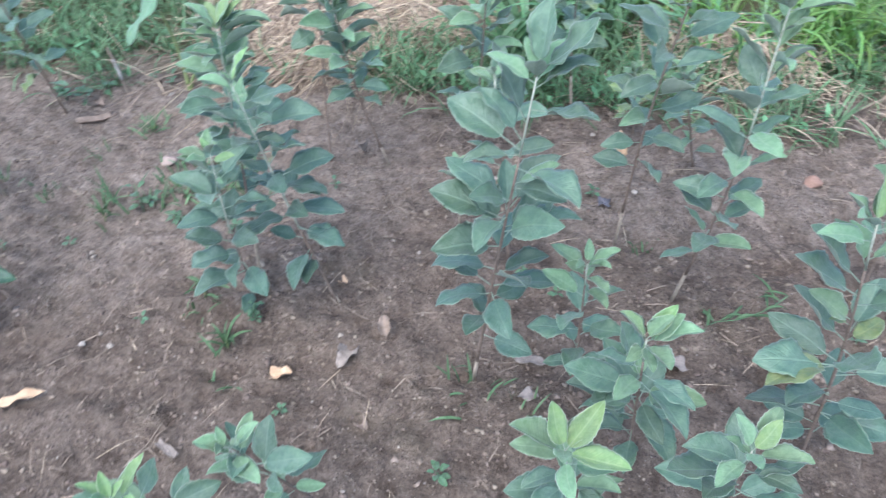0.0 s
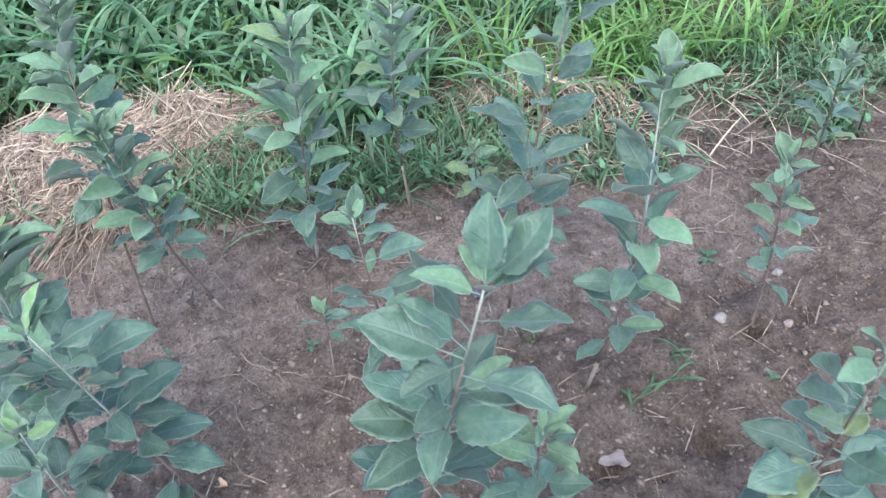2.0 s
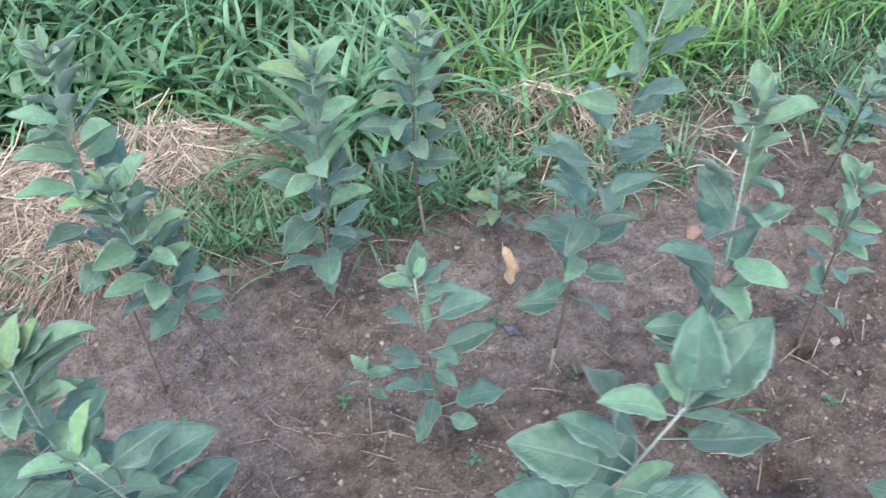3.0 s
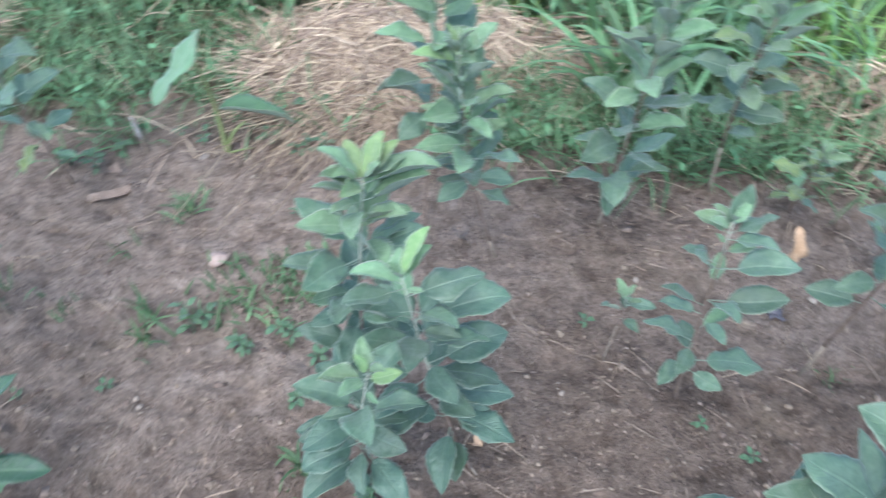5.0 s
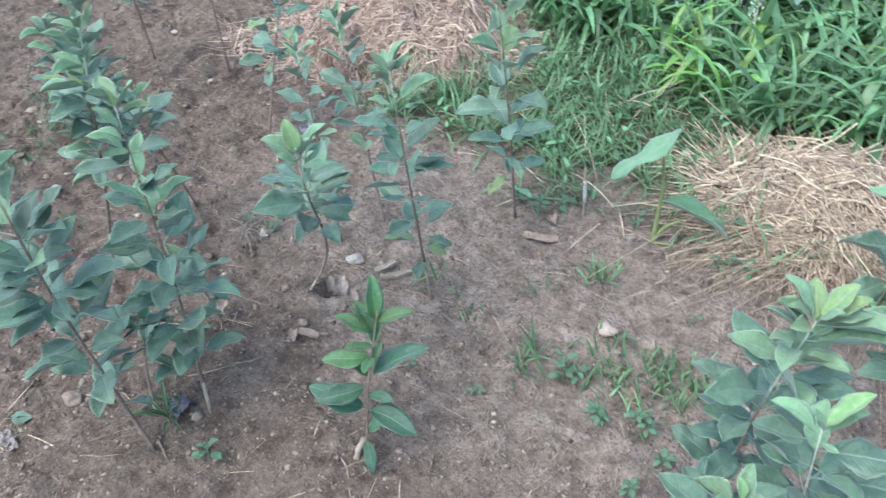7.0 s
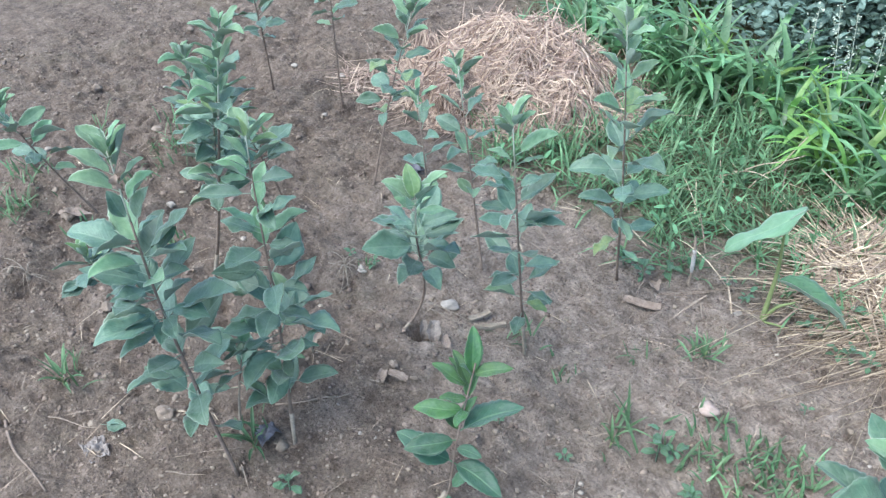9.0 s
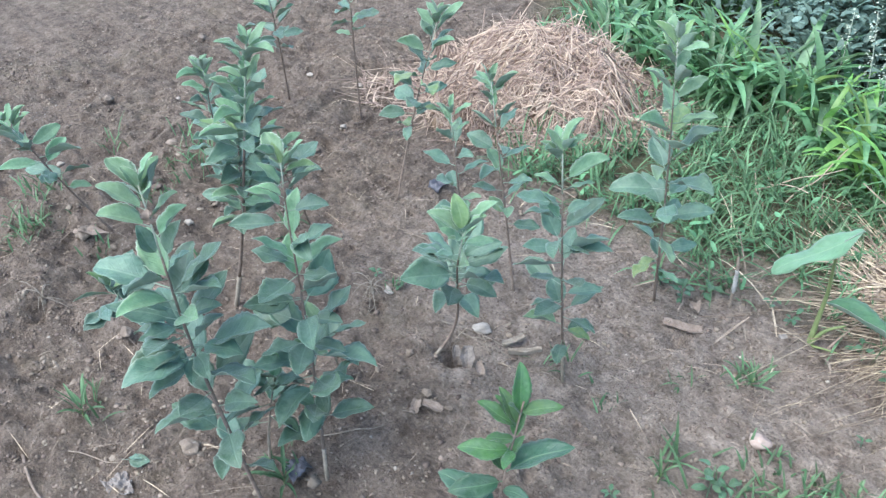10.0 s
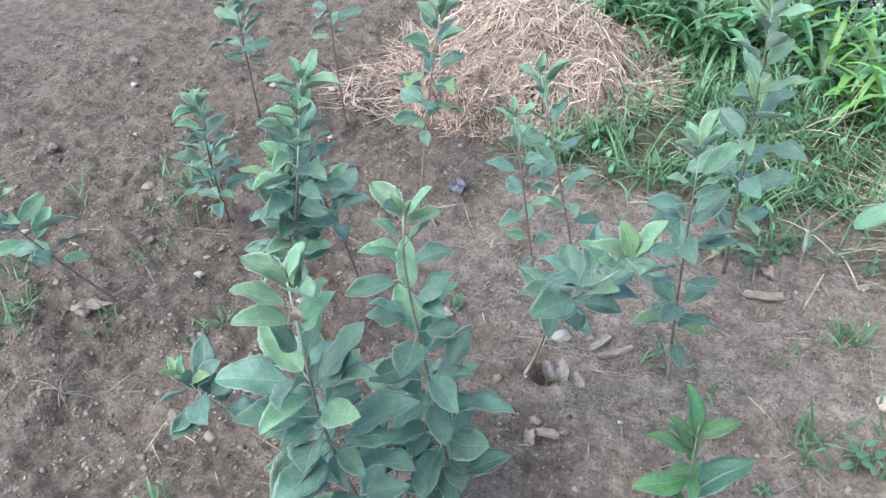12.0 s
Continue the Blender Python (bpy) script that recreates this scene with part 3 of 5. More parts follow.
def grass_field():
    rng = np.random.default_rng(5)
    # tall broad-bladed grass in clumps
    n = 11500
    x = 0.5 + 6.5 * rng.uniform(-1, 1, n) * rng.uniform(0.35, 1, n)
    y = 1.5 + 6.0 * rng.random(n) ** 1.6
    keep = (y > tall_from(x)) & ~in_heap(x, y, 1.02) & (vnoise(x / 0.33, y / 0.3, 41) > -0.45)
    keep &= ~((x > -1.5) & (x < -0.35) & (y > 2.84 + 0.15 * vnoise(x / 0.2, x * 0 + 1.5, 46)) & (y < 4.2))
    keep &= ~((x > 2.6) & (x < 3.9) & (y > 2.6) & (y < 2.95))
    x, y = x[keep], y[keep]
    per = 4
    m = len(x) * per
    x, y = np.repeat(x, per) + rng.normal(0, 0.018, m), np.repeat(y, per) + rng.normal(0, 0.018, m)
    root = np.stack((x, y, ground_z(x, y) - 0.01), -1)
    size = 0.75 + 0.35 * vnoise(x / 0.6, y / 0.6, 42) * 0.8
    fine = 1.25 - 0.75 * np.clip((x - 0.3) / 1.2, 0, 1)
    young = (vnoise(x / 0.45, y / 0.4, 44) + rng.normal(0, 0.3, m) - 0.5 * np.exp(-((x + 0.1) / 0.4) ** 2 - ((y - 2.5) / 0.4) ** 2) + 0.95 * np.clip((x - 1.1) / 0.8, 0, 1) > 0.72)
    for name, pick, mat in (("tall_grass", ~young, M_GRASS), ("young_grass", young, M_GRASS_NEW)):
        k = int(pick.sum())
        strips(name, root[pick], rng.uniform(0, 2 * np.pi, k), size[pick] * rng.uniform(0.24, 0.68, k), rng.uniform(0.007, 0.030, k) * fine[pick],
               rng.uniform(0.05, 0.6, k), rng.uniform(0.9, 3.1, k), mat, steps=7)
    # low creeping weeds on the margin of the bed
    n = 11000
    x = rng.uniform(-2.2, 4.5, n)
    y = 1.1 + 1.7 * rng.random(n)
    deep = np.clip((y - bed_edge(x)) / 0.45, 0, 1)
    keep = (y > bed_edge(x) - 0.05) & (y < tall_from(x) + 0.25) & ~in_heap(x, y, 0.9) & (vnoise(x / 0.12, y / 0.11, 43) + 0.5 * vnoise(x / 0.05, y / 0.05, 45) > 0.25 - 0.95 * deep) & (np.hypot(x + 0.27, y - 1.58) > 0.11) & ((np.abs(x - 0.02) > 0.27) | (y > 1.84) | (rng.random(n) < 0.25))
    x, y = x[keep], y[keep]
    ax = np.concatenate((rng.uniform(0.27, 0.80, 300), rng.uniform(0.80, 1.35, 190)))
    ay = np.concatenate((rng.uniform(1.62, 1.93, 300), rng.uniform(1.55, 1.85, 190)))
    x, y = np.concatenate((x, ax)), np.concatenate((y, ay))
    per = 3
    m = len(x) * per
    x, y = np.repeat(x, per) + rng.normal(0, 0.012, m), np.repeat(y, per) + rng.normal(0, 0.012, m)
    root = np.stack((x, y, ground_z(x, y) - 0.004), -1)
    strips("low_grass", root, rng.uniform(0, 2 * np.pi, m), rng.uniform(0.05, 0.21, m), rng.uniform(0.0025, 0.0075, m),
           rng.uniform(0.2, 1.3, m), rng.uniform(0.4, 1.8, m), M_LOW, steps=4)
    # small broad leaves among them
    k = len(x) // 7
    pick = rng.choice(len(x), k, replace=False)
    root = np.stack((x[pick], y[pick], ground_z(x[pick], y[pick]) + rng.uniform(0.005, 0.07, k)), -1)
    strips("low_weed", root, rng.uniform(0, 2 * np.pi, k), rng.uniform(0.018, 0.05, k), rng.uniform(0.008, 0.019, k), rng.uniform(0.5, 1.3, k), rng.uniform(0.1, 0.8, k), M_LOW_LEAF, steps=4)
    # dead blades among the green ones
    n = 1500
    x = rng.uniform(-2.4, 4.0, n)
    y = 1.4 + 2.6 * rng.random(n) ** 1.3
    x[:260], y[:260] = rng.uniform(1.1, 2.9, 260), rng.uniform(1.38, 2.0, 260)
    keep = (y > bed_edge(x) - 0.03) & ~in_heap(x, y, 1.0)
    x, y = x[keep], y[keep]
    m = len(x)
    root = np.stack((x, y, ground_z(x, y)), -1)
    strips("dry_grass", root, rng.uniform(0, 2 * np.pi, m), rng.uniform(0.06, 0.22, m), rng.uniform(0.0025, 0.006, m), rng.uniform(0.8, 1.5, m), rng.uniform(0.1, 0.9, m), M_STRAW, steps=5)


grass_field()
for name, label in (("tall_grass", "tall green broad-bladed grass beyond the bed"), ("young_grass", "yellowish green patches of tall grass"), ("low_grass", "low dull green weedy grass on the bed margin"), ("low_weed", "small broad-leaved weeds on the bed margin"), ("dry_grass", "dead straw-coloured blades among the grass")):
    tagged(bpy.data.objects[name], label, "grass", kind="stuff")


def straw_heap(key, label, mat, count, seed, lengths, mound=True, comb=2.6):
    cx, cy, a, b, turn, h = HEAPS[key]
    rng = np.random.default_rng(seed)
    e = base_empty("straw_heap", cx, cy, label, "straw")
    if mound:
        g = np.linspace(-1.15, 1.15, 46)
        ux, uy = np.meshgrid(g * a, g * b, indexing="ij")
        x, y = cx + ux * math.cos(turn) - uy * math.sin(turn), cy + ux * math.sin(turn) + uy * math.cos(turn)
        z = ground_z(x, y) + heap_z(x, y, key)[0] - 0.012
        k = len(g)
        i = (np.arange(k - 1)[:, None] * k + np.arange(k - 1)[None]).reshape(-1)
        mesh_object("mound", np.stack((x, y, z), -1).reshape(-1, 3), np.stack((i, i + k, i + k + 1, i + 1), -1).tolist(), M_MOULD, e, True, tuple(e.location))
    r = np.sqrt(rng.random(count)) * 1.12
    t = rng.uniform(0, 2 * np.pi, count)
    ux, uy = r * a * np.cos(t), r * b * np.sin(t)
    x, y = cx + ux * math.cos(turn) - uy * math.sin(turn), cy + ux * math.sin(turn) + uy * math.cos(turn)
    flow = comb * vnoise(x / 0.22, y / 0.2, seed) + rng.normal(0, 0.34, count)
    ln = rng.uniform(*lengths, count) * np.where(r > 0.85, 0.55, 1.0)
    steps = 5
    s = np.linspace(-0.5, 0.5, steps + 1)[None]
    bend = rng.normal(0, 3.2, count)[:, None]
    px = x[:, None] + ln[:, None] * (s * np.cos(flow)[:, None] - bend * s * s * np.sin(flow)[:, None])
    py = y[:, None] + ln[:, None] * (s * np.sin(flow)[:, None] + bend * s * s * np.cos(flow)[:, None])
    top = heap_z(px, py, key)[0]
    pz = ground_z(px, py) + np.maximum(top, 0) + rng.uniform(0, 0.03, count)[:, None] * (0.4 + np.abs(rng.normal(0, 0.8, count))[:, None]) + (rng.normal(0, 0.05, count) + 0.16 * (rng.random(count) < 0.06))[:, None] * s + 0.003
    pz = np.maximum(pz, ground_z(px, py) + 0.002)
    w = rng.uniform(0.0010, 0.0032, count)[:, None]
    nx, ny = -np.sin(flow)[:, None] * w, np.cos(flow)[:, None] * w
    v = np.stack((np.stack((px + nx, py + ny, pz), -1), np.stack((px, py, pz + w * 1.2), -1), np.stack((px - nx, py - ny, pz), -1)), 2).reshape(-1, 3)
    bb = (np.arange(count)[:, None] * (steps + 1) + np.arange(steps)[None]).reshape(-1) * 3
    f = np.concatenate((np.stack((bb, bb + 1, bb + 4, bb + 3), -1), np.stack((bb + 1, bb + 2, bb + 5, bb + 4), -1)))
    tagged(mesh_object("straw", v, f.tolist(), mat, e, True, tuple(e.location)), kind="stuff")


straw_heap("pale", "loose heap of pale dry straw beside the bed", M_STRAW, 3300, 51, (0.12, 0.42), comb=1.7)
straw_heap("pale_low", "low heap of pale dry straw in the grass", M_STRAW, 1500, 55, (0.12, 0.42), comb=1.7)
straw_heap("reddish", "rounded heap of reddish dry grass and roots", M_STRAW_RED, 6000, 52, (0.05, 0.20))
straw_heap("thin", "thin scatter of reddish dry grass beside the heap", M_STRAW_RED, 300, 54, (0.06, 0.24), False)
straw_heap("sparse", "thin patch of dry straw among the grass", M_STRAW, 240, 53, (0.14, 0.36), False)


def scatter_solids(name, count, seed, size, mat, label, category, region, flat=0.75):
    rng = np.random.default_rng(seed)
    bm = bmesh.new()
    bmesh.ops.create_icosphere(bm, subdivisions=1, radius=1.0)
    bv = np.array([v.co[:] for v in bm.verts])
    bf = np.array([[v.index for v in f.verts] for f in bm.faces])
    bm.free()
    x, y = rng.uniform(region[0], region[1], count), rng.uniform(region[2], region[3], count)
    keep = y < bed_edge(x) + 0.25
    x, y = x[keep], y[keep]
    k = len(x)
    r = size * np.exp(rng.normal(0, 0.34, k))
    v = bv[None] * (1 + rng.normal(0, 0.22, (k, len(bv), 1))) + rng.normal(0, 0.24, (k, len(bv), 3))
    v = v * r[:, None, None] * rng.uniform(0.65, 1.2, (k, 1, 3)) * np.array([1, 1, flat])
    v[..., 0] += x[:, None]
    v[..., 1] += y[:, None]
    v[..., 2] += (ground_z(x, y) - r * 0.05)[:, None]
    f = (bf[None] + (np.arange(k) * len(bv))[:, None, None]).reshape(-1, bf.shape[1])
    ob = mesh_object(name, v.reshape(-1, 3), f.tolist(), mat, None, True)
    return tagged(ob, label, category, kind="stuff")


scatter_solids("soil_crumb", 46000, 61, 0.0034, M_CLOD, "small grey-brown soil crumbs on the bed", "soil", (-4.0, 2.4, -0.25, 2.6))
scatter_solids("soil_clod", 2200, 64, 0.0050, M_CLOD, "small clods on the smooth part of the bed", "soil", (-1.3, 2.4, -0.2, 2.0), 0.6)
scatter_solids("soil_clod", 3000, 62, 0.0064, M_CLOD, "coarse clods on the rough part of the bed", "soil", (-4.0, -1.1, -0.2, 3.0), 0.6)
scatter_solids("grit", 3600, 63, 0.0024, M_GRIT, "pale grit and small pebbles on the soil", "pebbles", (-4.0, 2.6, -0.2, 2.2))
scatter_solids("leaf_flake", 620, 65, 0.0058, M_DEAD, "small pale flakes of dry leaf on the soil", "litter", (-2.4, 2.0, -0.1, 1.8), 0.22)


def litter():
    rng = np.random.default_rng(71)
    n = 900
    x, y = rng.uniform(-3.6, 2.4, n), rng.uniform(-0.2, 1.9, n)
    y = np.where(rng.random(n) < 0.4, bed_edge(x) - np.abs(rng.normal(0, 0.22, n)), y)
    ang = rng.uniform(0, 2 * np.pi, n)
    root = np.stack((x, y, ground_z(x, y) + 0.004), -1)
    ob = strips("dry_litter", root, ang, rng.uniform(0.015, 0.085, n), rng.uniform(0.0012, 0.0035, n), rng.uniform(1.35, 1.6, n), rng.uniform(0, 0.15, n), M_TWIG, steps=3, keel=1.0)
    tagged(ob, "scattered bits of dry stalk on the soil", "litter", kind="stuff")
    n = 420
    x, y = rng.uniform(-2.4, 1.9, n), rng.uniform(-0.1, 1.6, n)
    root = np.stack((x, y, ground_z(x, y) + 0.007), -1)
    ob = strips("dry_rootlet", root, rng.uniform(0, 2 * np.pi, n), rng.uniform(0.03, 0.11, n), rng.uniform(0.0010, 0.0022, n), rng.uniform(1.3, 1.55, n), rng.uniform(0.05, 0.4, n), M_STRAW, steps=5, keel=1.0)
    tagged(ob, "thin pale rootlets and straws on the soil", "litter", kind="stuff")


litter()


# ---- saplings ----
def S(path, n, seed, **k):
    return dict(path=path, n=n, seed=seed, **k)


# how the leaves stand on the nearest saplings: place along the shoot, azimuth, lift (degrees), blade length (cm), kind
LEAVES_101 = [
    (0.41, -164, 0, 9.1, "m"), (0.42, -71, -11, 9.0, "m"), (0.44, 7, -2, 10.4, "m"), (0.48, 16, 9, 8.3, "m"), (0.50, -178, 7, 9.8, "m"), (0.60, 32, 26, 9.6, "m"), (0.64, 5, -3, 9.4, "m"), (0.64, 158, 30, 9.2, "m"),
    (0.66, 177, 12, 10.0, "m"), (0.67, -121, -11, 7.7, "m"), (0.69, 35, 28, 9.4, "m"), (0.71, 159, 9, 10.2, "m"), (0.75, -24, -4, 7.6, "m"), (0.80, -41, -7, 9.4, "m"), (0.83, -162, -5, 6.5, "m"), (0.84, 157, 12, 9.8, "m"),
    (0.86, 142, 27, 7.5, "d"), (0.90, 135, 32, 9.8, "d"), (0.93, -29, -5, 7.7, "d"), (0.97, 4, 20, 7.3, "d"), (0.98, 160, 8, 6.6, "y"), (1.00, 7, 23, 8.2, "d"), (1.00, 64, 56, 7.9, "d"),
]
LEAVES_111 = [
    (0.49, 17, -1, 4.3, "m"), (0.53, -99, -6, 7.9, "m"), (0.57, -143, -1, 7.2, "m"), (0.63, -148, -1, 7.3, "m"), (0.67, -10, -5, 6.4, "m"), (0.73, -137, -2, 8.4, "m"), (0.80, 4, -3, 8.2, "m"), (0.82, -165, 3, 8.3, "m"),
    (0.88, -4, -4, 7.4, "m"), (0.94, -129, -3, 6.0, "m"), (0.94, 5, -3, 9.8, "m"), (0.97, -150, 0, 7.5, "m"), (0.99, 12, -2, 9.3, "y"), (1.00, -166, 4, 5.0, "y"), (1.00, 24, 6, 5.6, "y"), (1.00, 34, 16, 6.7, "b"),
    (1.00, 56, 32, 6.3, "b"), (1.00, 171, 25, 6.5, "y"),
]
LEAVES_112 = [
    (0.26, -84, -7, 7.5, "m"), (0.28, -98, -6, 10.4, "m"), (0.33, -175, 13, 6.1, "m"), (0.38, -17, -5, 8.1, "m"), (0.39, -28, -6, 13.6, "m"), (0.45, -141, -2, 10.3, "m"), (0.48, -1, -4, 10.8, "m"), (0.59, -6, -4, 9.6, "m"),
    (0.62, 20, 2, 10.3, "m"), (0.73, -156, 0, 6.9, "m"), (0.79, -16, -5, 5.4, "m"), (0.83, 15, -2, 11.1, "m"), (0.87, -159, 1, 5.3, "d"), (0.93, 14, -2, 8.9, "d"), (0.96, -147, -1, 6.9, "d"), (0.96, -16, -5, 2.2, "y"),
    (1.00, 47, 27, 6.9, "b"), (1.00, 159, 34, 2.6, "y"),
]
LEAVES_113 = [
    (0.09, -92, -7, 6.1, "m"), (0.25, -134, -2, 11.0, "m"), (0.32, -50, -7, 10.9, "m"), (0.39, -147, -1, 9.3, "m"), (0.46, -171, 10, 8.2, "m"), (0.64, -1, -4, 6.1, "m"), (0.70, -163, 1, 4.8, "m"), (0.75, 179, 19, 9.0, "m"),
    (0.87, -39, -7, 2.5, "y"), (0.97, -167, 6, 5.3, "y"), (0.97, 6, -3, 4.2, "b"), (1.00, 140, 41, 3.1, "b"),
]
LEAVES_151 = [
    (0.51, -80, -13, 8.7, "m"), (0.54, -33, -19, 5.5, "m"), (0.55, -8, -17, 6.9, "m"), (0.56, -93, -10, 13.3, "m"), (0.56, 33, -7, 8.2, "m"), (0.57, 65, 23, 7.0, "m"), (0.59, -133, 3, 8.3, "m"), (0.62, -97, -9, 6.8, "m"),
    (0.64, 54, 7, 6.5, "m"), (0.66, -139, 12, 6.6, "m"), (0.70, 65, 24, 8.1, "m"), (0.72, 64, 22, 12.1, "m"), (0.73, -137, 9, 10.9, "m"), (0.78, 64, 22, 4.9, "m"), (0.80, 82, 40, 6.7, "m"), (0.81, -162, 39, 5.6, "m"),
    (0.87, 61, 18, 8.0, "m"), (0.90, -131, 2, 8.3, "m"), (0.92, 61, 17, 6.5, "m"), (0.94, -142, 16, 7.4, "y"), (0.95, 78, 37, 8.2, "m"), (0.96, 162, 55, 2.7, "y"), (0.98, -162, 38, 4.9, "m"), (0.98, 78, 37, 5.4, "y"), (0.95, -20, -50, 3.0, "w"),
]
LEAVES_153 = [
    (0.29, -49, -18, 8.9, "m"), (0.32, -17, -18, 5.5, "m"), (0.34, -75, -15, 15.9, "m"), (0.34, 47, -3, 6.5, "m"), (0.36, -109, -5, 11.9, "m"), (0.39, -94, -10, 7.6, "m"), (0.46, 28, -9, 7.2, "m"), (0.47, -100, -8, 8.6, "m"),
    (0.54, 31, -8, 6.3, "m"), (0.60, -116, -3, 8.0, "m"), (0.67, 31, -8, 6.1, "m"), (0.70, -138, 10, 7.5, "m"), (0.75, 55, 10, 6.9, "m"), (0.78, -8, -17, 6.8, "m"), (0.82, -114, -4, 8.8, "m"), (0.85, 47, -3, 6.8, "m"),
    (0.86, -136, 7, 7.9, "m"), (0.89, -141, 15, 4.9, "y"), (0.91, 56, 10, 7.7, "m"), (0.92, -149, 26, 6.4, "m"), (0.97, 50, 2, 5.7, "b"), (0.98, 76, 35, 3.3, "y"), (0.99, 175, 51, 4.2, "b"),
]
LEAVES_155 = [
    (0.54, -126, 1, 7.7, "m"), (0.55, 12, -13, 8.0, "m"), (0.63, -138, 10, 6.5, "m"), (0.63, 37, -6, 6.2, "m"), (0.72, 51, 2, 9.2, "m"), (0.76, -136, 8, 7.1, "m"), (0.79, 54, 8, 7.8, "m"), (0.83, -114, -4, 3.9, "m"),
    (0.87, 70, 29, 5.7, "m"), (0.90, -150, 27, 8.6, "m"), (0.93, 36, -6, 5.0, "y"), (0.94, -139, 12, 4.6, "m"), (0.97, -107, -6, 2.7, "y"), (0.99, -147, 23, 6.4, "y"), (1.00, 65, 23, 7.2, "y"), (1.00, 165, 54, 6.4, "b"),
]
LEAVES_156 = [
    (0.30, 16, -12, 5.6, "o"), (0.38, 58, 13, 8.7, "m"), (0.43, -111, -5, 6.8, "m"), (0.53, -119, -2, 6.2, "m"), (0.63, 40, -5, 8.7, "m"), (0.66, -117, -3, 7.4, "m"), (0.67, 5, -15, 5.3, "m"), (0.72, 60, 16, 8.3, "m"),
    (0.76, -137, 10, 6.7, "m"), (0.78, 56, 11, 4.9, "m"), (0.80, -148, 25, 4.3, "m"), (0.82, -126, 0, 7.5, "m"), (0.87, 40, -5, 6.0, "m"), (0.88, -135, 6, 5.9, "m"), (0.90, 56, 11, 8.6, "y"), (0.96, -145, 21, 6.1, "m"),
    (1.00, -153, 31, 4.8, "y"), (1.00, 58, 14, 4.5, "y"), (1.00, 81, 39, 6.1, "y"),
]
LEAVES_103 = [
    (0.30, -174, 2, 7.3, "m"), (0.41, -174, 2, 2.5, "m"), (0.46, 160, 28, 13.4, "m"), (0.51, 134, 43, 11.6, "m"), (0.56, -180, 9, 10.7, "m"), (0.60, -72, -11, 7.4, "m"), (0.65, -145, -3, 5.7, "m"), (0.67, -178, 6, 14.5, "m"),
    (0.72, -54, -11, 9.0, "m"), (0.74, 138, 42, 8.1, "m"), (0.78, -40, -9, 7.2, "m"), (0.82, -178, 7, 6.5, "m"), (0.95, -134, -5, 3.8, "y"), (0.97, -88, -11, 4.7, "y"), (0.98, 19, 13, 6.4, "m"), (0.99, 6, -2, 6.7, "y"),
    (1.00, 34, 27, 5.8, "b"), (1.00, 156, 32, 4.8, "b"),
]
LEAVES_104 = [
    (0.75, -132, -6, 6.0, "m"), (0.75, -41, -10, 5.5, "m"), (0.85, -150, -2, 5.6, "m"), (0.90, -11, -5, 7.6, "m"), (0.94, -85, -11, 5.1, "y"), (0.96, -174, 2, 7.2, "m"), (0.98, -20, -7, 7.4, "b"), (0.99, 39, 31, 7.5, "b"),
    (1.00, 132, 44, 6.5, "b"),
]
LEAVES_105 = [
    (0.68, -140, -4, 6.2, "m"), (0.81, -164, 0, 9.5, "m"), (0.81, -27, -8, 6.0, "m"), (0.85, 178, 11, 8.3, "m"), (0.92, -137, -5, 6.2, "y"), (0.93, 169, 21, 5.0, "m"), (0.96, 156, 32, 1.7, "y"), (0.97, -13, -6, 6.3, "y"),
    (0.99, 36, 29, 4.9, "b"),
]
LEAVES_106 = [
    (0.23, -167, 1, 8.3, "m"), (0.32, -22, -7, 9.8, "m"), (0.35, -177, 6, 13.5, "m"), (0.38, -18, -7, 7.5, "m"), (0.51, -7, -5, 8.6, "m"), (0.53, -174, 2, 14.3, "m"), (0.53, -162, 0, 11.3, "o"), (0.63, 22, 16, 5.5, "o"),
    (0.63, 164, 25, 10.9, "m"), (0.69, 176, 14, 2.9, "o"), (0.79, 174, 16, 10.1, "m"), (0.83, -10, -5, 5.6, "m"), (0.83, 164, 25, 9.1, "m"), (0.88, 151, 35, 7.1, "m"), (0.90, 15, 8, 5.6, "m"), (0.95, -171, 2, 7.0, "y"),
    (0.98, 158, 30, 5.4, "y"), (1.00, 108, 49, 6.0, "b"),
]
LEAVES_133 = [
    (0.30, -9, 3, 10.6, "m"), (0.32, -138, -5, 7.1, "m"), (0.42, 162, 5, 8.1, "m"), (0.56, -66, -5, 5.4, "m"), (0.62, 164, 3, 6.5, "m"), (0.65, -12, 0, 9.9, "m"), (0.80, -11, 1, 9.5, "m"), (0.82, 164, 4, 5.1, "m"),
    (0.91, 151, 16, 2.1, "y"), (0.93, -24, -2, 6.5, "d"), (0.95, 6, 17, 6.2, "d"), (0.95, 63, 48, 7.0, "d"), (0.95, 160, 8, 5.5, "y"),
]


sapling("tall leafy apple sapling with a leaning brown stem", [S([(0.735, 0.550, 0.000), (0.775, 0.500, 0.350), (0.836, 0.418, 0.872)], 19, 101, leaves=LEAVES_101, size=0.092, bare=0.24, foot=0.14, old_shaded=0.56)])
sapling("short apple sapling with small grey-green leaves", [S([(0.95, 0.53, 0), (0.945, 0.50, 0.25), (0.938, 0.472, 0.47)], 11, 102, size=0.072, bare=0.3)])
sapling("bushy apple sapling with pale new leaves at the tip", [S([(1.060, 0.380, 0.000), (1.030, 0.310, 0.300), (0.997, 0.233, 0.586)], 16, 103, leaves=LEAVES_103, size=0.085, bare=0.25)])
sapling("apple sapling with bright green upright tip leaves", [S([(0.950, 0.200, 0.000), (0.920, 0.130, 0.300), (0.887, 0.056, 0.597)], 14, 104, leaves=LEAVES_104, size=0.088, bare=0.3)])
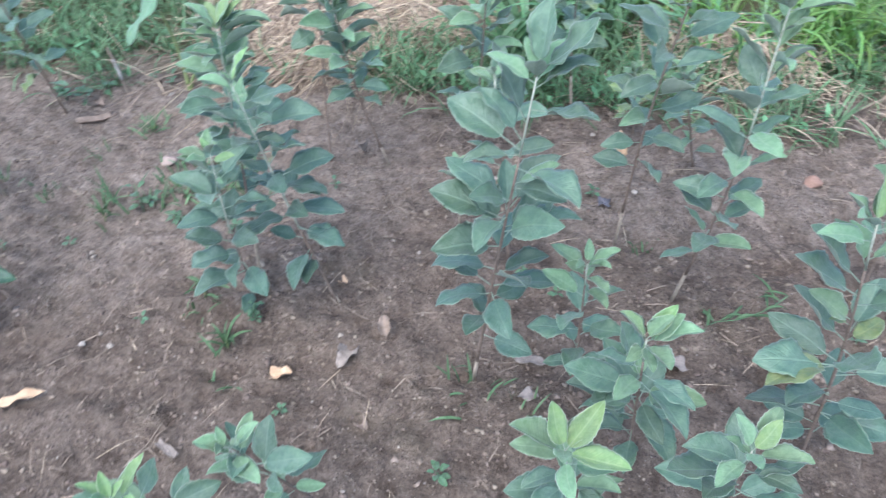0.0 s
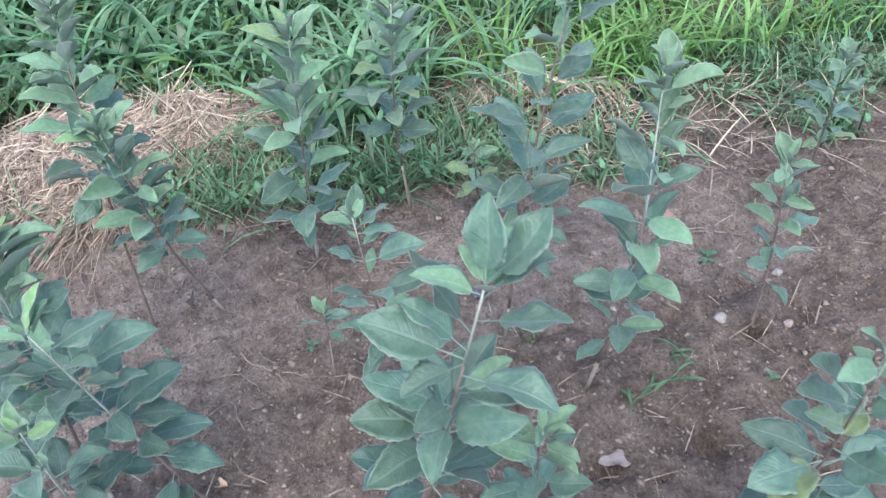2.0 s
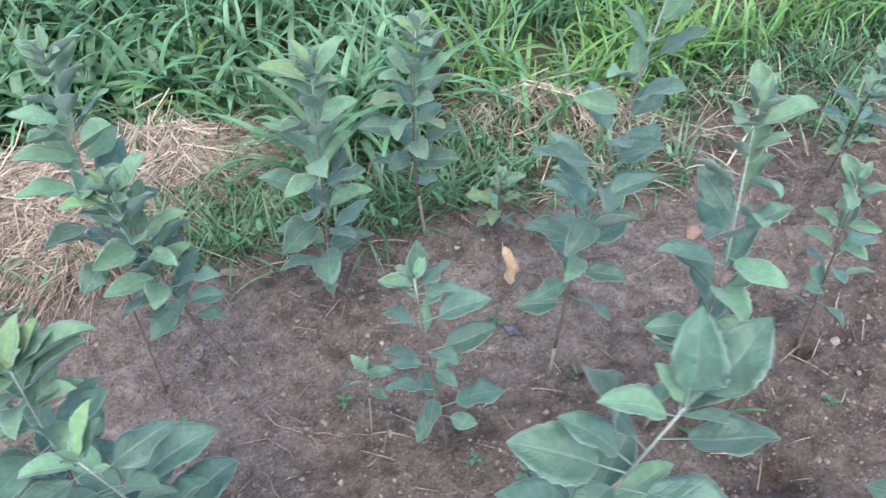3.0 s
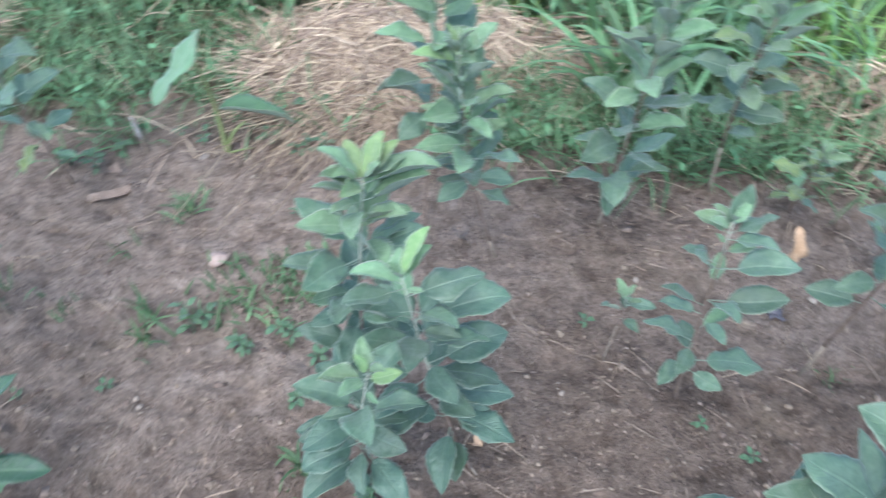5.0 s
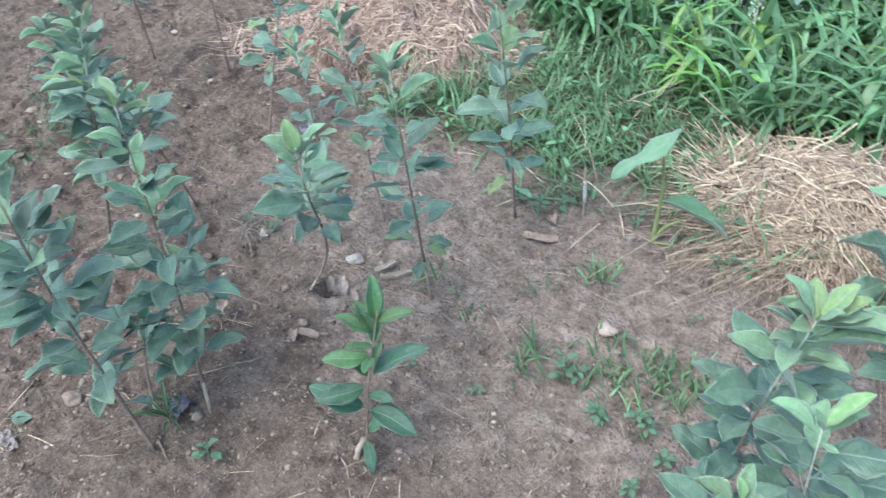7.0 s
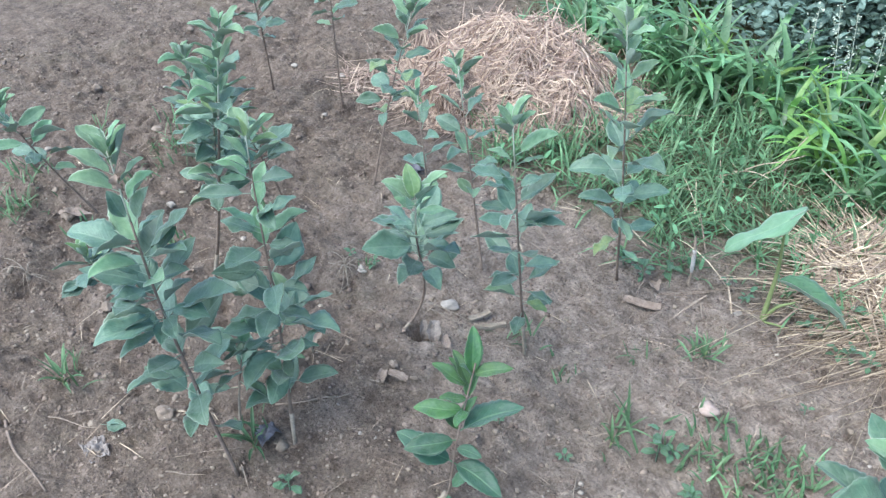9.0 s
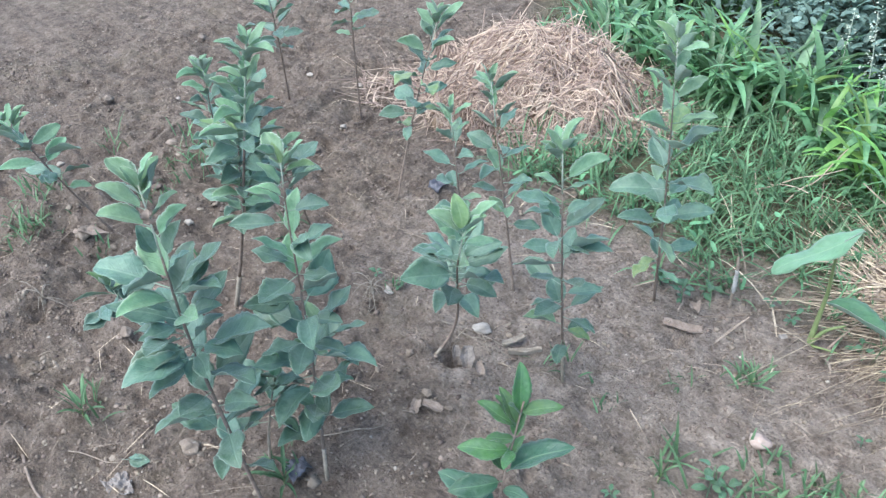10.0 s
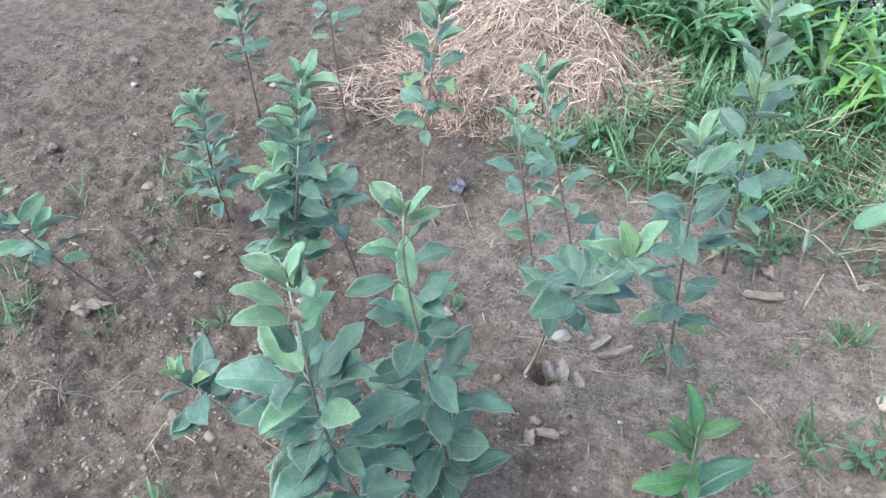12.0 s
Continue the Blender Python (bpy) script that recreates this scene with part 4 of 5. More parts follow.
sapling("low apple sapling with light green tip", [S([(1.220, 0.250, 0.000), (1.170, 0.180, 0.280), (1.124, 0.109, 0.533)], 13, 105, leaves=LEAVES_105, size=0.085, bare=0.3)])
sapling("tall apple sapling with large blue-green leaves", [S([(1.400, 0.400, 0.000), (1.330, 0.350, 0.400), (1.247, 0.299, 0.752)], 17, 106, leaves=LEAVES_106, size=0.094, bare=0.2, yellow=0.1, old_shaded=0.5)])
sapling("small apple sapling near a dry twig", [S([(0.46, 0.24, 0), (0.43, 0.18, 0.2), (0.40, 0.13, 0.40)], 11, 107, size=0.07, bare=0.35)])
sapling("small apple sapling with a bright tip leaf", [S([(0.30, 0.17, 0), (0.27, 0.10, 0.2), (0.25, 0.04, 0.39)], 8, 108, bright=True, size=0.07, bare=0.4)])
sapling("dense many-stemmed apple sapling with bright young top leaves", [
    S([(0.200, 0.748, 0.000), (0.193, 0.861, 0.360), (0.226, 0.855, 0.672)], 48, 111, leaves=LEAVES_111, size=0.086, bare=0.3, foot=0.2, tip=6, bright=True, upto=0.96, pale=0.62, old_shaded=0.62, fresh=0.80),
    S([(0.385, 0.748, 0.0), (0.325, 0.755, 0.280), (0.287, 0.722, 0.637)], 24, 112, leaves=LEAVES_112, upto=0.9, size=0.08, bare=0.5, thick=0.0042, tip=4, pale=0.42, old_shaded=0.68, fresh=0.92),
    S([(0.185, 0.748, 0.000), (0.205, 0.690, 0.280), (0.245, 0.641, 0.537)], 20, 113, leaves=LEAVES_113, upto=0.9, size=0.078, bare=0.3, thick=0.0038, tip=4, pale=0.5, old_shaded=0.66)])
sapling("two-stemmed apple sapling in front of the pale straw", [
    S([(0.43, 1.295, 0), (0.37, 1.275, 0.25), (0.335, 1.255, 0.60)], 25, 121, fresh=0.68, bright=True, size=0.088, bare=0.4, thick=0.0044, foot=0.15),
    S([(0.255, 1.285, 0), (0.28, 1.32, 0.38), (0.312, 1.40, 0.78)], 23, 122, fresh=0.68, bright=True, size=0.088, bare=0.5, thick=0.0044)])
sapling("slender apple sapling at the grass margin", [S([(0.68, 1.40, 0), (0.70, 1.385, 0.3), (0.725, 1.37, 0.66)], 25, 131, fresh=0.6, bright=True, size=0.100, bare=0.22, foot=0.12)])
sapling("slender apple sapling with a bare lower stem", [S([(0.965, 1.51, 0), (0.945, 1.49, 0.3), (0.958, 1.46, 0.64)], 21, 132, fresh=0.66, bright=True, size=0.092, bare=0.38, foot=0.3, yellow=0.08)])
sapling("young apple sapling with rounded leaves", [S([(0.800, 0.930, 0.000), (0.775, 0.920, 0.280), (0.757, 0.917, 0.545)], 16, 133, leaves=LEAVES_133, upto=0.95, size=0.062, bare=0.25)])
sapling("tiny apple sprout on a bent pale stem", [S([(0.66, 1.02, 0), (0.668, 1.015, 0.12), (0.67, 1.012, 0.225)], 4, 134, size=0.045, bare=0.7, thick=0.003, tip=4, foot=0.5)])
sapling("stunted apple sapling with yellowish tip leaves", [S([(1.15, 1.45, 0), (1.13, 1.41, 0.15), (1.11, 1.36, 0.275)], 10, 135, size=0.062, bare=0.2, yellow=0.35)])
sapling("stunted apple sapling with thin grey leaves", [S([(1.30, 1.28, 0), (1.25, 1.24, 0.2), (1.195, 1.19, 0.385)], 11, 136, size=0.066, bare=0.2)])
sapling("tall thin apple sapling leaning over the bed", [S([(1.07, 1.0, 0), (1.095, 0.975, 0.45), (1.165, 0.955, 0.94)], 23, 137, size=0.088, bare=0.3, foot=0.12)])
sapling("apple sapling with pale upright tip leaves", [S([(1.19, 0.80, 0), (1.235, 0.775, 0.4), (1.265, 0.842, 0.767)], 23, 138, size=0.09, bare=0.28, foot=0.15, pale=0.6)])
sapling("small apple sapling on open soil", [S([(1.642, 0.857, 0), (1.625, 0.865, 0.25), (1.571, 0.855, 0.509)], 13, 139, size=0.07, bare=0.3, yellow=0.2)])
sapling("thin apple sapling with yellowing leaves", [S([(2.10, 1.30, 0), (2.03, 1.24, 0.25), (1.93, 1.16, 0.48)], 14, 140, size=0.068, bare=0.25, yellow=0.3)])

sapling("large leafy apple sapling with a low side branch", [
    S([(-0.860, 0.335, 0.000), (-0.925, 0.332, 0.250), (-0.960, 0.330, 0.484), (-0.922, 0.326, 0.825)], 44, 151, leaves=LEAVES_151, size=0.104, bare=0.19, thick=0.0055),
    S([(-0.935, 0.332, 0.30), (-1.15, 0.315, 0.33), (-1.319, 0.304, 0.40)], 9, 152, size=0.085, bare=0.76, thick=0.0034, tip=3, bright=True, old_shaded=0.95)])
sapling("upright apple sapling with broad dark leaves", [
    S([(-0.840, 0.475, 0.000), (-0.915, 0.540, 0.300), (-0.967, 0.578, 0.591), (-0.952, 0.580, 0.737)], 40, 153, leaves=LEAVES_153, size=0.10, bare=0.17, thick=0.005, foot=0.12),
    S([(-1.05, 0.675, 0), (-1.01, 0.645, 0.15), (-0.965, 0.60, 0.32)], 5, 154, size=0.085, bare=0.5, thick=0.0036, tip=0, foot=0.5),
    S([(-0.967, 0.403, 0), (-0.962, 0.425, 0.12), (-0.945, 0.46, 0.27)], 6, 169, size=0.085, bare=0.55, thick=0.0042, tip=0, foot=0.6)])
sapling("apple sapling with a bent foot beside a small hole", [S([(-0.961, 0.907, 0.000), (-0.950, 0.945, 0.028), (-0.934, 0.968, 0.100), (-0.895, 0.940, 0.220), (-0.760, 0.820, 0.460), (-0.639, 0.727, 0.663)], 26, 155, leaves=LEAVES_155, size=0.097, bare=0.36, foot=0.12)])
sapling("slim upright apple sapling with spaced leaves", [S([(-0.660, 1.070, 0.000), (-0.655, 1.030, 0.350), (-0.640, 0.983, 0.713)], 26, 156, leaves=LEAVES_156, size=0.078, bare=0.24, foot=0.2)])
sapling("apple sapling growing out of the low weeds", [S([(-0.68, 1.49, 0), (-0.668, 1.43, 0.4), (-0.658, 1.357, 0.80)], 22, 157, fresh=0.62, bright=True, size=0.09, bare=0.17, yellow=0.22)])
sapling("thin apple sapling with a bare brown stem", [S([(-0.98, 1.235, 0), (-1.03, 1.255, 0.2), (-1.124, 1.292, 0.586)], 13, 158, size=0.08, bare=0.36)])
sapling("thin apple sapling with few small leaves", [S([(-1.03, 1.10, 0), (-1.06, 1.11, 0.3), (-1.09, 1.119, 0.583)], 12, 159, size=0.066, bare=0.35)])
sapling("thick-stemmed apple sapling with a pale bent foot", [
    S([(-1.53, 0.64, 0), (-1.50, 0.65, 0.06), (-1.43, 0.68, 0.30), (-1.289, 0.731, 0.82)], 40, 161, size=0.078, bare=0.4, thick=0.0068, foot=0.42),
    S([(-1.45, 0.67, 0.22), (-1.43, 0.70, 0.4), (-1.413, 0.725, 0.60)], 20, 162, bright=True, size=0.074, bare=0.3, thick=0.0036),
    S([(-1.52, 0.95, 0), (-1.45, 0.86, 0.3), (-1.37, 0.76, 0.55)], 12, 163, size=0.085, bare=0.6, thick=0.004, tip=0)])
sapling("apple sapling standing on the rough soil", [S([(-2.08, 0.95, 0), (-2.0, 0.91, 0.25), (-1.89, 0.876, 0.53)], 24, 164, size=0.078, bare=0.2)])
sapling("apple sapling with yellowing leaves before the straw", [S([(-1.56, 1.28, 0), (-1.575, 1.40, 0.3), (-1.588, 1.536, 0.571)], 17, 165, size=0.092, bare=0.42, yellow=0.2)])
sapling("thin bare-stemmed apple sapling", [S([(-2.10, 1.55, 0), (-2.06, 1.53, 0.3), (-1.97, 1.48, 0.62)], 9, 166, size=0.08, bare=0.62)])
sapling("apple sapling with a long bare stem", [S([(-2.46, 1.45, 0), (-2.35, 1.39, 0.3), (-2.18, 1.29, 0.60)], 14, 167, size=0.088, bare=0.45)])
sapling("apple sapling leaning far over", [S([(-2.06, 0.52, 0), (-2.08, 0.45, 0.22), (-2.05, 0.36, 0.5)], 13, 168, size=0.085, bare=0.45)])


def glossy_seedling():
    e = base_empty("glossy_seedling", -0.486, 0.619, "small seedling with glossy dark and bright green leaves", "seedling")
    z = float(ground_z(-0.486, 0.619))
    line = catmull([(-0.486, 0.619, z - 0.01), (-0.474, 0.632, 0.07), (-0.479, 0.661, 0.189), (-0.498, 0.735, 0.343)])
    stem = tube("stem", line, [0.003 - 0.0014 * i / len(line) for i in range(len(line))], M_BARK, e, 7, tuple(line[0]))
    stub = catmull([(-0.490, 0.60, z - 0.012), (-0.489, 0.612, z + 0.02), (-0.483, 0.628, z + 0.045)], 5)
    tagged(tube("root_stub", stub, [0.009 - 0.004 * i / len(stub) for i in range(len(stub))], M_FOOT, e, 8, tuple(stub[0]), 0.25, 5), "pale woody root stub")
    rng = random.Random(7)
    for s, az, lift, size, pool in ((0.97, 132, 60, 0.083, GLOSSY_NEW), (0.95, 172, 53, 0.068, GLOSSY_NEW), (0.92, -172, 46, 0.062, GLOSSY_NEW), (0.92, -153, 28, 0.076, GLOSSY_NEW), (0.96, 49, 12, 0.070, GLOSSY_NEW), (0.76, 57, 26, 0.118, GLOSSY),
                                    (0.80, 88, 48, 0.05, GLOSSY_NEW), (0.82, -134, 6, 0.088, GLOSSY_NEW), (0.70, -121, 4, 0.09, GLOSSY), (0.54, -152, 26, 0.112, GLOSSY), (0.54, 12, -4, 0.10, GLOSSY), (0.66, 20, 10, 0.05, GLOSSY), (0.30, 72, 37, 0.04, WEED), (0.25, -38, -38, 0.065, GLOSSY), (0.86, 110, 40, 0.06, GLOSSY_NEW), (0.88, -110, 30, 0.055, GLOSSY_NEW), (0.84, -60, 20, 0.05, GLOSSY_NEW), (0.74, 180, 35, 0.06, GLOSSY_NEW), (0.98, -100, 62, 0.045, GLOSSY_NEW)):
        at = line[min(len(line) - 1, int(s * (len(line) - 1)))]
        put_leaf(e, rng.choice(pool), at, az, lift, size * 1.1, rng.uniform(-18, 18), stem)


glossy_seedling()


def taro():
    e = base_empty("taro_plant", -0.297, 1.615, "young taro plant with two long pale green leaves", "plant")
    stalks = []
    b = Vector((-0.297, 1.615, float(ground_z(-0.297, 1.615)) - 0.01))
    for name, pts, r in (("stalk", [b, (-0.300, 1.63, 0.07), (-0.302, 1.635, 0.17), (-0.308, 1.618, 0.288)], 0.0066), ("stalk", [b, (-0.275, 1.63, 0.05), (-0.24, 1.648, 0.08)], 0.0055), ("rolled_leaf", [b, (-0.26, 1.60, 0.02), (-0.215, 1.602, 0.03)], 0.0035)):
        line = catmull(pts)
        stalks.append(tube(name, line, [r * (1.2 - 0.75 * i / len(line)) for i in range(len(line))], M_STALK, e, 8, tuple(line[0])))
    for mesh, at, az, lift, size, roll, stem in ((TARO[0], (-0.262, 1.585, 0.40), 187, -54, 0.25, -24, stalks[0]), (TARO[1], (-0.298, 1.645, 0.125), 12, -14, 0.20, -3, stalks[1])):
        put_leaf(e, mesh, at, az, lift, size, roll, stem).name = "leaf_blade"


taro()


def weed_tuft(x, y, n, seed, lo, hi, width=0.006, label="small tuft of green grass on the soil", mat=M_LOW):
    rng = np.random.default_rng(seed)
    e = base_empty("grass_tuft", x, y, label, "weed", "weeds in the bed")
    spread = 0.012 + 0.0009 * n
    px, py = x + rng.normal(0, spread, n), y + rng.normal(0, spread, n)
    root = np.stack((px, py, ground_z(px, py) - 0.004), -1) - np.array(e.location)
    ob = strips("blade", root, rng.uniform(0, 6.28, n), rng.uniform(lo, hi, n), rng.uniform(0.6, 1.3, n) * width, rng.uniform(0.1, 0.9, n), rng.uniform(0.2, 1.2, n), mat, None, steps=5)
    ob.parent = e
    tagged(ob, kind="stuff")


def seedling(x, y, n, seed, size, height=0.03, label="tiny broad-leaved weed on the soil"):
    rng = random.Random(seed)
    e = base_empty("weed_seedling", x, y, label, "weed", "weeds in the bed")
    b = Vector(e.location)
    top = b + Vector((rng.uniform(-0.4, 0.4) * height, rng.uniform(-0.4, 0.4) * height, height))
    stem = tube("stem", [b - Vector((0, 0, 0.005)), b.lerp(top, 0.5), top], [0.0018, 0.0015, 0.001], M_WEED, e, 5, tuple(b))
    az = rng.uniform(0, 360)
    for i in range(n):
        az += 137.5
        put_leaf(e, rng.choice(WEED), b.lerp(top, 0.3 + 0.7 * i / n), az, rng.uniform(-5, 40), 0.8 * size * rng.uniform(0.7, 1.2), rng.uniform(-15, 15), stem)


for i, (x, y, n, lo, hi) in enumerate(((-0.34, 1.40, 22, 0.03, 0.09), (-0.33, 1.05, 12, 0.06, 0.15), (-0.23, 1.08, 9, 0.05, 0.12), (-0.08, 1.17, 60, 0.02, 0.07), (-0.16, 1.13, 40, 0.02, 0.06), (0.0, 1.2, 40, 0.02, 0.07),
                                        (-1.42, 0.17, 14, 0.04, 0.10), (-0.93, 0.42, 10, 0.04, 0.09), (-2.25, 0.30, 50, 0.03, 0.10), (-2.4, 0.42, 30, 0.03, 0.1), (-1.75, 0.60, 25, 0.02, 0.06), (-1.70, 0.95, 14, 0.03, 0.07),
                                        (-0.72, 1.12, 14, 0.03, 0.08), (-0.55, 1.10, 10, 0.03, 0.06), (0.150, 0.600, 9, 0.04, 0.10), (0.06, 0.705, 14, 0.02, 0.06), (0.179, 0.495, 5, 0.03, 0.07), (-0.083, 1.131, 45, 0.02, 0.06), (-0.001, 1.201, 45, 0.02, 0.07), (-2.25, 1.01, 70, 0.03, 0.11), (-2.14, 0.674, 22, 0.02, 0.06), (-2.24, 0.36, 30, 0.02, 0.07), (-2.02, 0.44, 14, 0.03, 0.07), (-2.24, 0.87, 40, 0.03, 0.09), (0.72, 0.52, 14, 0.03, 0.09), (0.86, 0.47, 10, 0.03, 0.07),
                                        (-2.6, 0.75, 14, 0.05, 0.12), (-2.05, 1.15, 8, 0.05, 0.1), (-0.45, 1.27, 10, 0.03, 0.08), (1.15, 1.0, 10, 0.02, 0.05), (-1.25, 1.0, 10, 0.02, 0.05))):
    weed_tuft(x, y, n, 300 + i, lo, hi)
for i, (x, y, n, size, h) in enumerate(((-0.38, 0.90, 5, 0.02, 0.02), (-0.13, 1.02, 7, 0.025, 0.03), (-0.02, 1.05, 7, 0.028, 0.03), (0.05, 1.0, 6, 0.025, 0.025), (-1.22, 1.02, 6, 0.024, 0.02), (-1.32, 1.0, 5, 0.022, 0.02),
                                         (0.30, 1.16, 5, 0.024, 0.03), (0.62, 1.10, 5, 0.022, 0.02), (0.02, 0.88, 7, 0.028, 0.04), (0.196, 0.676, 6, 0.022, 0.05), (-0.62, 1.53, 9, 0.035, 0.05), (-0.7, 1.55, 8, 0.032, 0.05),
                                         (-0.077, 1.773, 5, 0.055, 0.05), (-0.079, 1.617, 6, 0.032, 0.05), (-0.066, 1.39, 4, 0.022, 0.03), (-0.1, 1.62, 6, 0.03, 0.04), (0.688, 0.312, 7, 0.03, 0.04), (0.83, 0.86, 5, 0.022, 0.02), (0.92, 0.80, 5, 0.022, 0.02), (1.02, 1.18, 6, 0.025, 0.03),
                                         (-0.75, 0.40, 6, 0.035, 0.03), (-0.55, 0.86, 4, 0.02, 0.02), (-1.05, 0.62, 6, 0.03, 0.03), (1.585, 0.699, 5, 0.02, 0.02), (1.642, 1.071, 6, 0.03, 0.02), (-0.108, 1.01, 7, 0.024, 0.025), (-0.044, 1.054, 7, 0.026, 0.03), (0.329, 0.428, 6, 0.02, 0.02), (-0.07, 0.646, 4, 0.022, 0.015), (0.19, 0.69, 8, 0.022, 0.035), (0.21, 0.665, 6, 0.02, 0.02), (-0.37, 1.63, 6, 0.028, 0.04), (-0.43, 1.66, 5, 0.026, 0.04), (-0.18, 1.66, 7, 0.032, 0.05), (-0.02, 1.62, 6, 0.028, 0.04), (-0.60, 1.60, 6, 0.035, 0.05), (-0.24, 1.05, 6, 0.04, 0.09), (-0.22, 1.09, 5, 0.035, 0.05))):
    seedling(x, y, n, 400 + i, size, h)


for i, (x, y, n, lo, hi) in enumerate(((0.48, 2.08, 14, 0.12, 0.28), (0.62, 2.14, 18, 0.12, 0.30), (0.30, 2.12, 8, 0.12, 0.24), (-0.22, 2.02, 12, 0.10, 0.22), (0.10, 2.22, 10, 0.15, 0.3), (-1.50, 1.92, 14, 0.08, 0.2), (-1.35, 2.05, 14, 0.1, 0.22))):
    weed_tuft(x, y, n, 370 + i, lo, hi, 0.008, "tuft of green grass growing through the straw", M_GRASS)
weed_tuft(-0.95, 2.62, 40, 390, 0.06, 0.18, 0.007, "dry straw-coloured tuft in the grass", M_STRAW)


# ---- stones, dead leaves, twigs and scraps ----
def stone(label, x, y, dims, mat, seed, turn=0.0, sink=0.3, name="stone"):
    bm = bmesh.new()
    bmesh.ops.create_icosphere(bm, subdivisions=3, radius=0.5)
    for v in bm.verts:
        c = v.co.normalized()
        cell = min((c - Vector((math.sin(seed + k * 2.4), math.cos(seed * 1.7 + k * 1.3), math.sin(k * 3.1 + seed * 0.6))).normalized()).length for k in range(7))
        d = 0.72 + 0.5 * min(cell, 0.8) + 0.2 * noise.noise(v.co * 2.2 + Vector((seed * 3.1, 0, 0))) + 0.08 * noise.noise(v.co * 6 + Vector((seed, 5, 0)))
        if mat is M_CLOD:
            d += 0.30 * noise.noise(v.co * 4 + Vector((0, seed, 0))) + 0.22 * noise.noise(v.co * 10 + Vector((0, 0, seed)))
        v.co = Vector([a * b * d for a, b in zip(v.co, dims)])
    me = bpy.data.meshes.new(name)
    for f in bm.faces:
        f.smooth = True
    bm.to_mesh(me)
    bm.free()
    me.materials.append(mat)
    ob = new(name, me)
    ob.matrix_world = pose(x, y, float(ground_z(x, y)) + dims[2] * (0.5 - sink), 0, 0, turn)
    return tagged(ob, label, "stone", "stones on the soil")


stone("dull whitish stone on the soil", -0.945, 1.07, (0.055, 0.036, 0.03), M_STONE_W, 1, 30)
stone("pinkish stone lying on the soil", -0.225, 1.235, (0.045, 0.036, 0.03), M_STONE_P, 2, 10)
stone("grey-white stone near the taro plant", -0.353, 1.60, (0.042, 0.03, 0.026), M_STONE_W, 3, 60)
stone("round whitish pebble on open soil", 1.57, 0.885, (0.032, 0.028, 0.026), M_STONE_W, 4)
stone("pale pebble on open soil", 1.80, 0.99, (0.026, 0.022, 0.018), M_STONE_W, 5)
stone("reddish clod lying on the soil", 1.62, 1.25, (0.055, 0.04, 0.03), M_STONE_R, 6, 20)
stone("bluish grey stone at the grass margin", 0.455, 1.585, (0.05, 0.03, 0.022), M_CLOD, 7, -20)
for i, (x, y, s) in enumerate(((-1.246, 0.985, 0.022), (-0.316, 0.877, 0.014), (-2.09, 1.455, 0.026), (-1.135, 0.30, 0.03), (0.17, 0.84, 0.02), (-0.12, 0.565, 0.016), (-0.30, 0.855, 0.014), (0.567, 0.925, 0.015), (1.13, 1.17, 0.018), (1.03, 1.45, 0.016),
                               (-2.55, 1.62, 0.03), (-1.95, 0.72, 0.03), (-2.75, 1.1, 0.026), (-1.62, 0.80, 0.02), (-1.2, 0.80, 0.016), (-0.7, 0.9, 0.012), (0.42, 0.63, 0.014), (0.75, 1.22, 0.014), (1.35, 1.0, 0.016), (-2.3, 1.7, 0.028), (-3.1, 1.35, 0.03), (-2.6, 0.55, 0.028), (0.1, 1.36, 0.012), (-0.75, 0.6, 0.012))):
    stone("small pale pebble on the soil", x, y, (s, s * 0.8, s * 0.65), M_PEBBLE, 20 + i, 37 * i, name="pebble")
for i, (x, y, s) in enumerate(((-0.855, 0.79, 0.026), (-0.79, 0.80, 0.02), (-1.0, 0.86, 0.03), (-1.30, 0.42, 0.03), (-1.6, 0.35, 0.04), (-2.4, 0.9, 0.045), (-2.7, 1.3, 0.05), (-3.0, 0.9, 0.05), (-3.3, 1.5, 0.05))):
    stone("lump of dry soil", x, y, (s, s * 0.7, s * 0.6), M_CLOD, 50 + i, 41 * i, name="soil_lump")


def dead_leaf(label, x, y, size, mat, seed, turn, tilt=0.0, curl=1.6, up=0.006, width=0.3, fold=0.9):
    me = leaf_mesh("dead_leaf", width, fold, curl, 0.25, 0.05, (mat, mat), seed, 0.7)
    ob = new("dead_leaf", me)
    ob.matrix_world = pose(x, y, float(ground_z(x, y)) + up, 0, 0, turn) @ pose(0, -size * 0.5, 0, tilt, 0, 0) @ Matrix.Scale(size, 4)
    return tagged(ob, label, "dead leaf", "dead leaves on the soil")


dead_leaf("folded tan dead leaf on the soil", 0.30, 0.525, 0.055, M_HUSK, 2, 110, 5, 0.6, 0.008)
dead_leaf("curled tan dead leaf on the soil", -0.258, 0.402, 0.10, M_HUSK, 3, -60, 4, 0.3, 0.01, 0.14, 0.5)
dead_leaf("small brown dead leaf on the soil", 0.502, 0.427, 0.045, M_DEAD, 4, 40)
dead_leaf("long brown dead leaf on the soil", 0.446, 0.575, 0.075, M_BARKPIECE, 5, -25, 5, 0.5)
dead_leaf("brown dead leaf standing on edge", 0.52, 0.66, 0.05, M_DEAD, 6, 15, 40, 0.5)
dead_leaf("upright tan husk stuck in the soil", 1.078, 1.283, 0.10, M_HUSK, 7, 10, 75, 0.3, 0.05, 0.19)
dead_leaf("orange scrap of dead leaf", 0.392, 0.80, 0.03, M_HUSK, 8, 60)
dead_leaf("pale dead leaf beside a leaning stem", -2.10, 0.455, 0.12, M_DEAD, 9, -50, 4, 0.3, 0.012, 0.15, 0.45)
